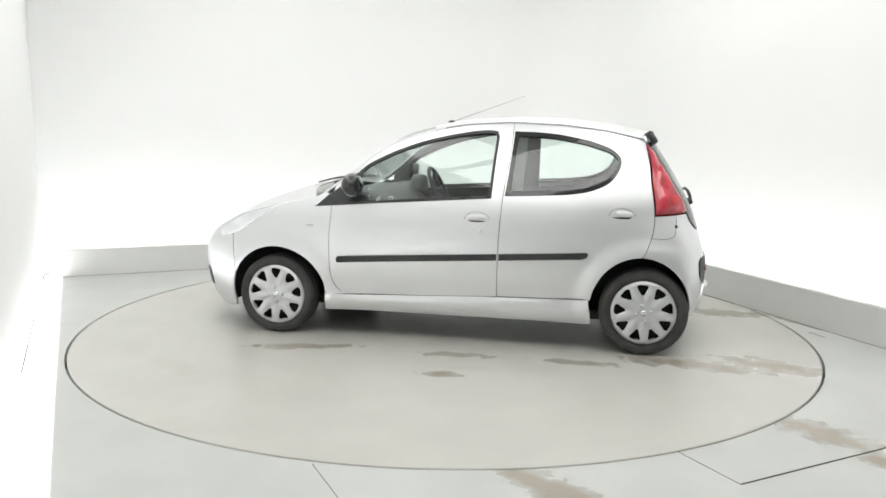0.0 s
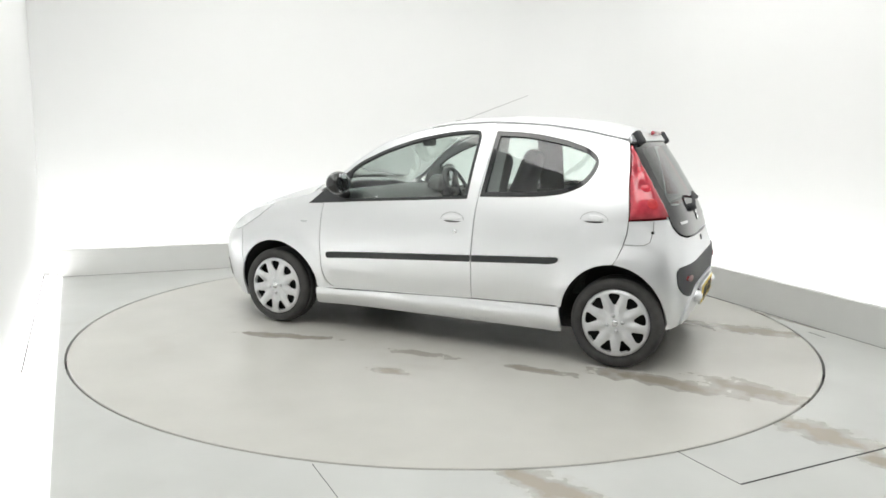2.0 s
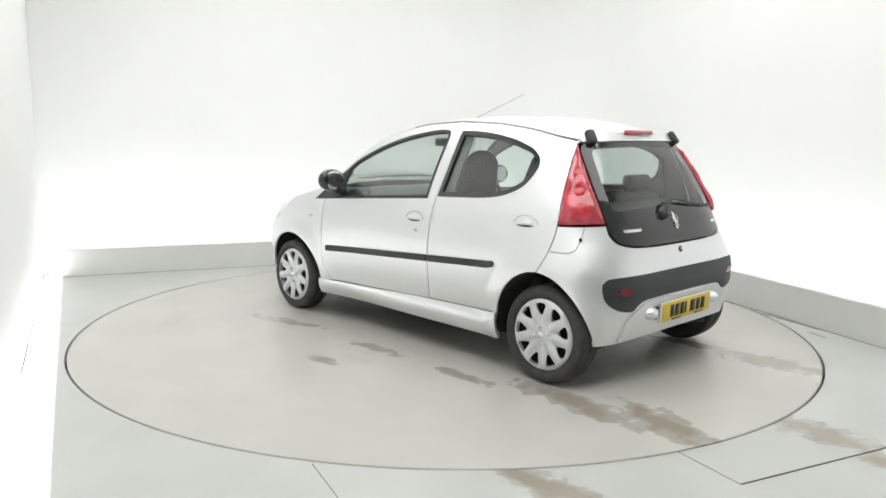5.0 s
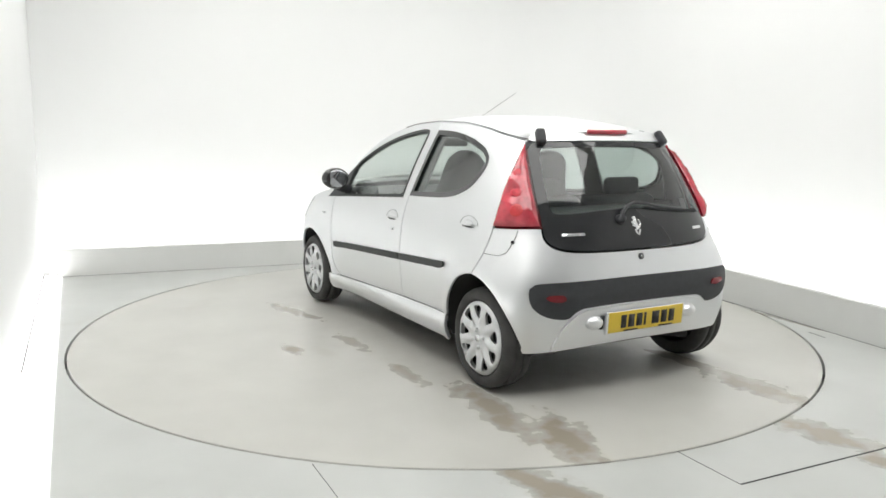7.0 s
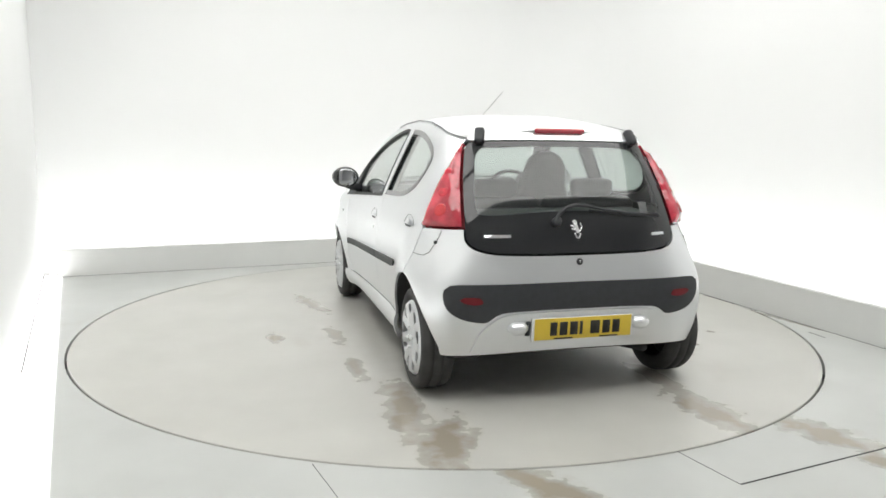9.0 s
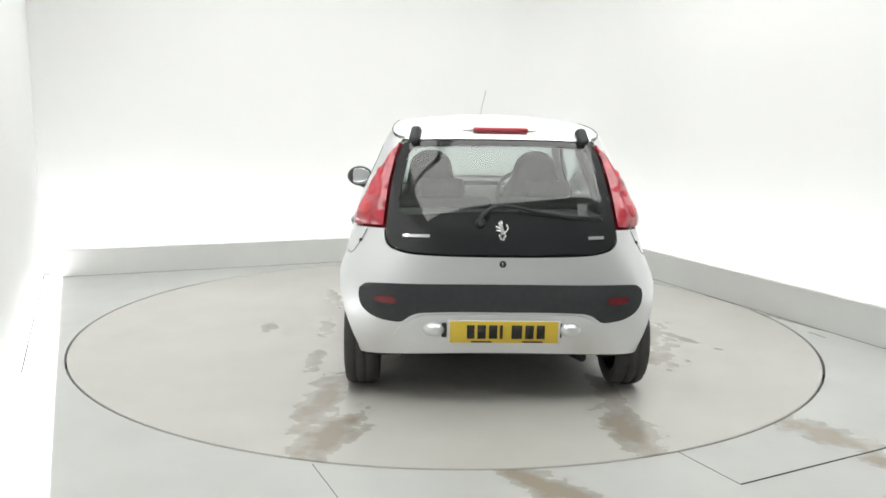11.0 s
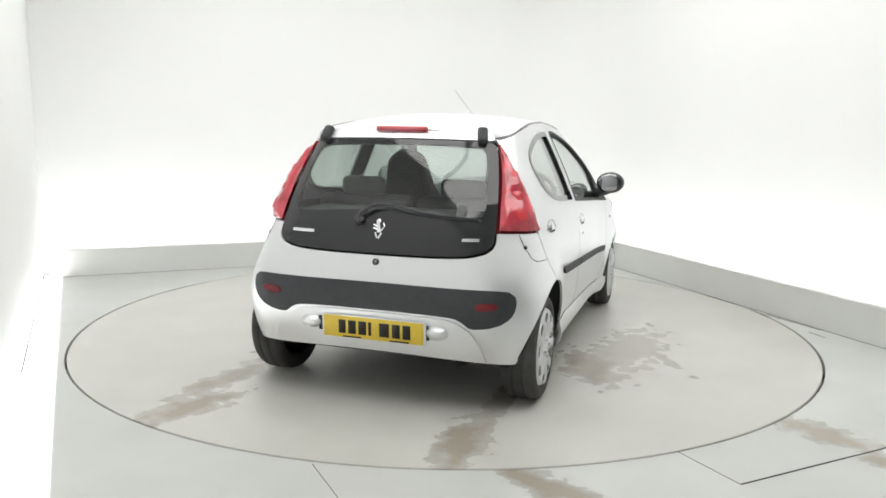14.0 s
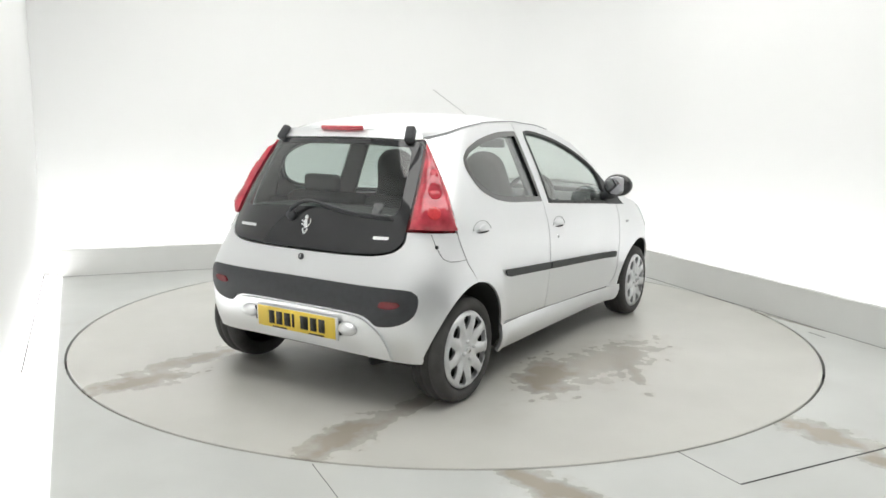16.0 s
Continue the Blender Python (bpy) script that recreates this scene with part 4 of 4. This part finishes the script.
# ---- the car: wheels ----
def build_wheel(cx, side, r):
    hub = new("wheel")
    hub.parent = car
    hub.location = Vector((cx, side * (0.742 if cx > 0 else 0.70), r)) * CAR_SCALE + CAR_OFF
    hub.scale = (CAR_SCALE,) * 3
    hub["label"] = "black tyre with a nine-spoke silver wheel cover"
    if side < 0:
        hub.rotation_euler = (0, 0, math.pi)
    hub.rotation_euler.rotate_axis("Y", radians(8.5 if cx > 0 else 14))
    k = r / 0.264
    prof = [(0.185, -0.07), (0.20, -0.08), (0.235, -0.086), (0.252, -0.078), (0.261, -0.055), (0.262, -0.03), (0.2575, -0.028), (0.2575, -0.022), (0.263, -0.02), (0.264, 0.0), (0.263, 0.02), (0.2575, 0.022), (0.2575, 0.028), (0.262, 0.03), (0.261, 0.055), (0.252, 0.076), (0.24, 0.084), (0.222, 0.087), (0.208, 0.083), (0.198, 0.075), (0.19, 0.066), (0.185, -0.07)]
    part("tyre", lathe_bm([(a * k, b) for a, b in prof], 64), M_TYRE, hub)
    part("rim", lathe_bm([(0.19, 0.06), (0.182, 0.02), (0.16, 0.01), (0.08, 0.02), (0.001, 0.02)], 40), M_UNDER, hub, "black steel rim")
    outer = np.array([(0.197 * math.cos(a), 0.197 * math.sin(a)) for a in np.linspace(0, 2 * math.pi, 72, endpoint=False)])
    holes = []
    for i in range(9):
        a0 = 2 * math.pi * (i + 0.5) / 9
        pts = [(0.108, -0.05), (0.132, -0.135), (0.163, -0.205), (0.175, -0.17), (0.178, 0.0), (0.175, 0.17), (0.163, 0.205), (0.132, 0.135), (0.108, 0.05)]
        holes.append(smooth_loop([(p * math.cos(a0 + q), p * math.sin(a0 + q)) for p, q in pts], 0.012))

    def dish(a, b):
        q = math.hypot(a, b)
        t = math.atan2(b, a)
        spoke = 0.5 + 0.5 * math.cos(9 * t)
        d = 0.080 - 0.9 * max(0.0, q - 0.185) + 0.010 * math.exp(-((q - 0.185) / 0.012) ** 2)
        d += 0.012 * math.exp(-(q / 0.07) ** 4) + 0.018 * spoke * max(0.0, 1 - ((q - 0.125) / 0.065) ** 2)
        return (a, d, b)
    bm = sheet_bm(outer, holes, dish, 0.014, 0)
    bm.normal_update()
    if sum(f.normal.y for f in bm.faces) < 0:
        bmesh.ops.reverse_faces(bm, faces=bm.faces)
    turn_in(bm, 0.022)
    cover = part("wheel_cover", bm, M_HUB, hub, "silver plastic wheel cover")
    for i in range(4):
        a = math.pi / 2 * i
        part("bolt_cap", lathe_bm([(0.001, 0.104), (0.008, 0.103), (0.0115, 0.097), (0.012, 0.085)], 14), M_HUB, hub).location = (0.046 * math.cos(a), 0, 0.046 * math.sin(a))
    part("centre_badge", lathe_bm([(0.001, 0.097), (0.016, 0.096), (0.02, 0.09)], 20), M_CHROME, hub)


for cx, r in ((1.20, 0.262), (-1.168, 0.270)):
    for side in (1, -1):
        build_wheel(cx, side, r)


# ---- the car: underside and cabin ----
def outline_solid(pts, thick, bevel, m):
    """A thick rounded plate: outline in its x-z plane, thickness along y."""
    bm = bmesh.new()
    loop = smooth_loop(pts, 0.03)
    f = bm.faces.new([bm.verts.new((p[0], -thick / 2, p[1])) for p in loop])
    ext = bmesh.ops.extrude_face_region(bm, geom=[f])
    bmesh.ops.translate(bm, vec=(0, thick, 0), verts=[v for v in ext["geom"] if isinstance(v, bmesh.types.BMVert)])
    bmesh.ops.recalc_face_normals(bm, faces=bm.faces)
    rims = [e for e in bm.edges if len(e.link_faces) == 2 and e.calc_face_angle(0) > 0.9]
    bmesh.ops.bevel(bm, geom=rims, offset=bevel, segments=3, affect="EDGES", profile=0.5)
    bmesh.ops.triangulate(bm, faces=[q for q in bm.faces if len(q.verts) > 4])
    bmesh.ops.transform(bm, matrix=m, verts=bm.verts)
    return bm


def build_cabin():
    put("underbody", box_bm((2.0, 1.36, 0.06), (0.0, 0, 0.215), 0.02), M_UNDER)
    put("underbody", box_bm((0.56, 1.0, 0.10), (-1.22, 0, 0.29), 0.03), M_UNDER)
    put("underbody", box_bm((0.62, 0.95, 0.08), (1.3, 0, 0.20), 0.03), M_UNDER)
    put("rear_axle", tube_bm([(-1.16, -0.62, 0.25), (-1.16, 0.62, 0.25)], 0.04, 12), M_UNDER)
    put("exhaust", tube_bm([(-0.9, -0.36, 0.235), (-1.25, -0.42, 0.225), (-1.47, -0.42, 0.225)], [0.06, 0.06, 0.022], 14), M_UNDER)
    put("bulkhead", box_bm((0.06, 1.3, 0.60), (0.98, 0, 0.56), 0.01), M_UNDER)
    put("boot_wall", box_bm((0.05, 1.1, 0.40), (-1.40, 0, 0.52), 0.01), M_UNDER)
    dash = put("dashboard", outline_solid([(0.40, 0.62), (0.42, 0.80), (0.50, 0.90), (0.62, 0.945), (0.80, 0.925), (0.94, 0.90), (0.95, 0.60)], 1.30, 0.03, Matrix()), M_DASH, None, "dark grey plastic dashboard")
    put("instrument_pod", outline_solid([(-0.10, -0.04), (-0.09, 0.05), (0.0, 0.085), (0.09, 0.05), (0.10, -0.04)], 0.10, 0.02, Matrix.Translation((0.50, -0.34, 0.93)) @ Matrix.Rotation(radians(90), 4, "Z")), M_DASH, dash)
    # steering wheel
    m = Matrix.Translation((0.34, -0.34, 0.90)) @ Matrix.Rotation(radians(-65), 4, "Y")
    ring = [tuple(m @ Vector((0.18 * math.cos(a), 0.18 * math.sin(a), 0))) for a in np.linspace(0, 2 * math.pi, 41)]
    sw = put("steering_wheel", tube_bm(ring, 0.015, 10), M_BLACK, None, "black three-spoke steering wheel")
    for a in (90, 210, 330):
        put("spoke", tube_bm([tuple(m @ Vector((0, 0, -0.02))), tuple(m @ Vector((0.17 * math.cos(radians(a)), 0.17 * math.sin(radians(a)), 0)))], [0.04, 0.016], 8), M_BLACK, sw)
    put("column", tube_bm([tuple(m @ Vector((0, 0, -0.02))), (0.62, -0.34, 0.80)], 0.04, 12), M_BLACK, sw)
    # seats
    back = [(-0.22, 0.0), (-0.245, 0.25), (-0.23, 0.42), (-0.165, 0.55), (-0.14, 0.66), (-0.12, 0.74), (-0.06, 0.79), (0.0, 0.80), (0.06, 0.79), (0.12, 0.74), (0.14, 0.66), (0.165, 0.55), (0.23, 0.42), (0.245, 0.25), (0.22, 0.0)]
    for y in (0.335, -0.335):
        m = Matrix.Translation((-0.06, y, 0.46)) @ Matrix.Rotation(radians(-17), 4, "Y") @ Matrix.Rotation(radians(90), 4, "Z")
        seat = put("front_seat", outline_solid(back, 0.11, 0.04, m), M_CLOTH, None, "dark cloth front seat with built-in head rest")
        put("seat_cushion", box_bm((0.52, 0.48, 0.15), (0.19, y, 0.43), 0.05, seg=3), M_CLOTH, seat)
        put("seat_rail", box_bm((0.4, 0.36, 0.12), (0.16, y, 0.30), 0.02), M_UNDER, seat)
    for y in (0.29, -0.29):
        b = box_bm((0.12, 0.55, 0.56), (0, 0, 0), 0.04, Matrix.Translation((-0.93, y, 0.72)) @ Matrix.Rotation(radians(-16), 4, "Y"), 3)
        rb = put("rear_backrest", b, M_CLOTH, None, "dark cloth rear seat back")
        put("rear_head_rest", box_bm((0.07, 0.25, 0.10), (-1.03, y, 1.045), 0.03, seg=3), M_CLOTH, rb)
    put("rear_cushion", box_bm((0.46, 1.10, 0.16), (-0.68, 0, 0.44), 0.05, seg=3), M_CLOTH)
    put("parcel_shelf", box_bm((0.30, 1.04, 0.02), (-1.19, 0, 0.925), 0.008), M_DASH, None, "dark parcel shelf behind the rear seat")
    put("inner_mirror", box_bm((0.025, 0.20, 0.06), (0.42, 0, 1.27), 0.015, seg=3), M_BLACK)


build_cabin()


def motions():
    rows = [(t, pose(0, 0, 0, 0, 0, a)) for t, a in TURN]
    walk(turntable, rows)
    walk(car, rows)


motions()
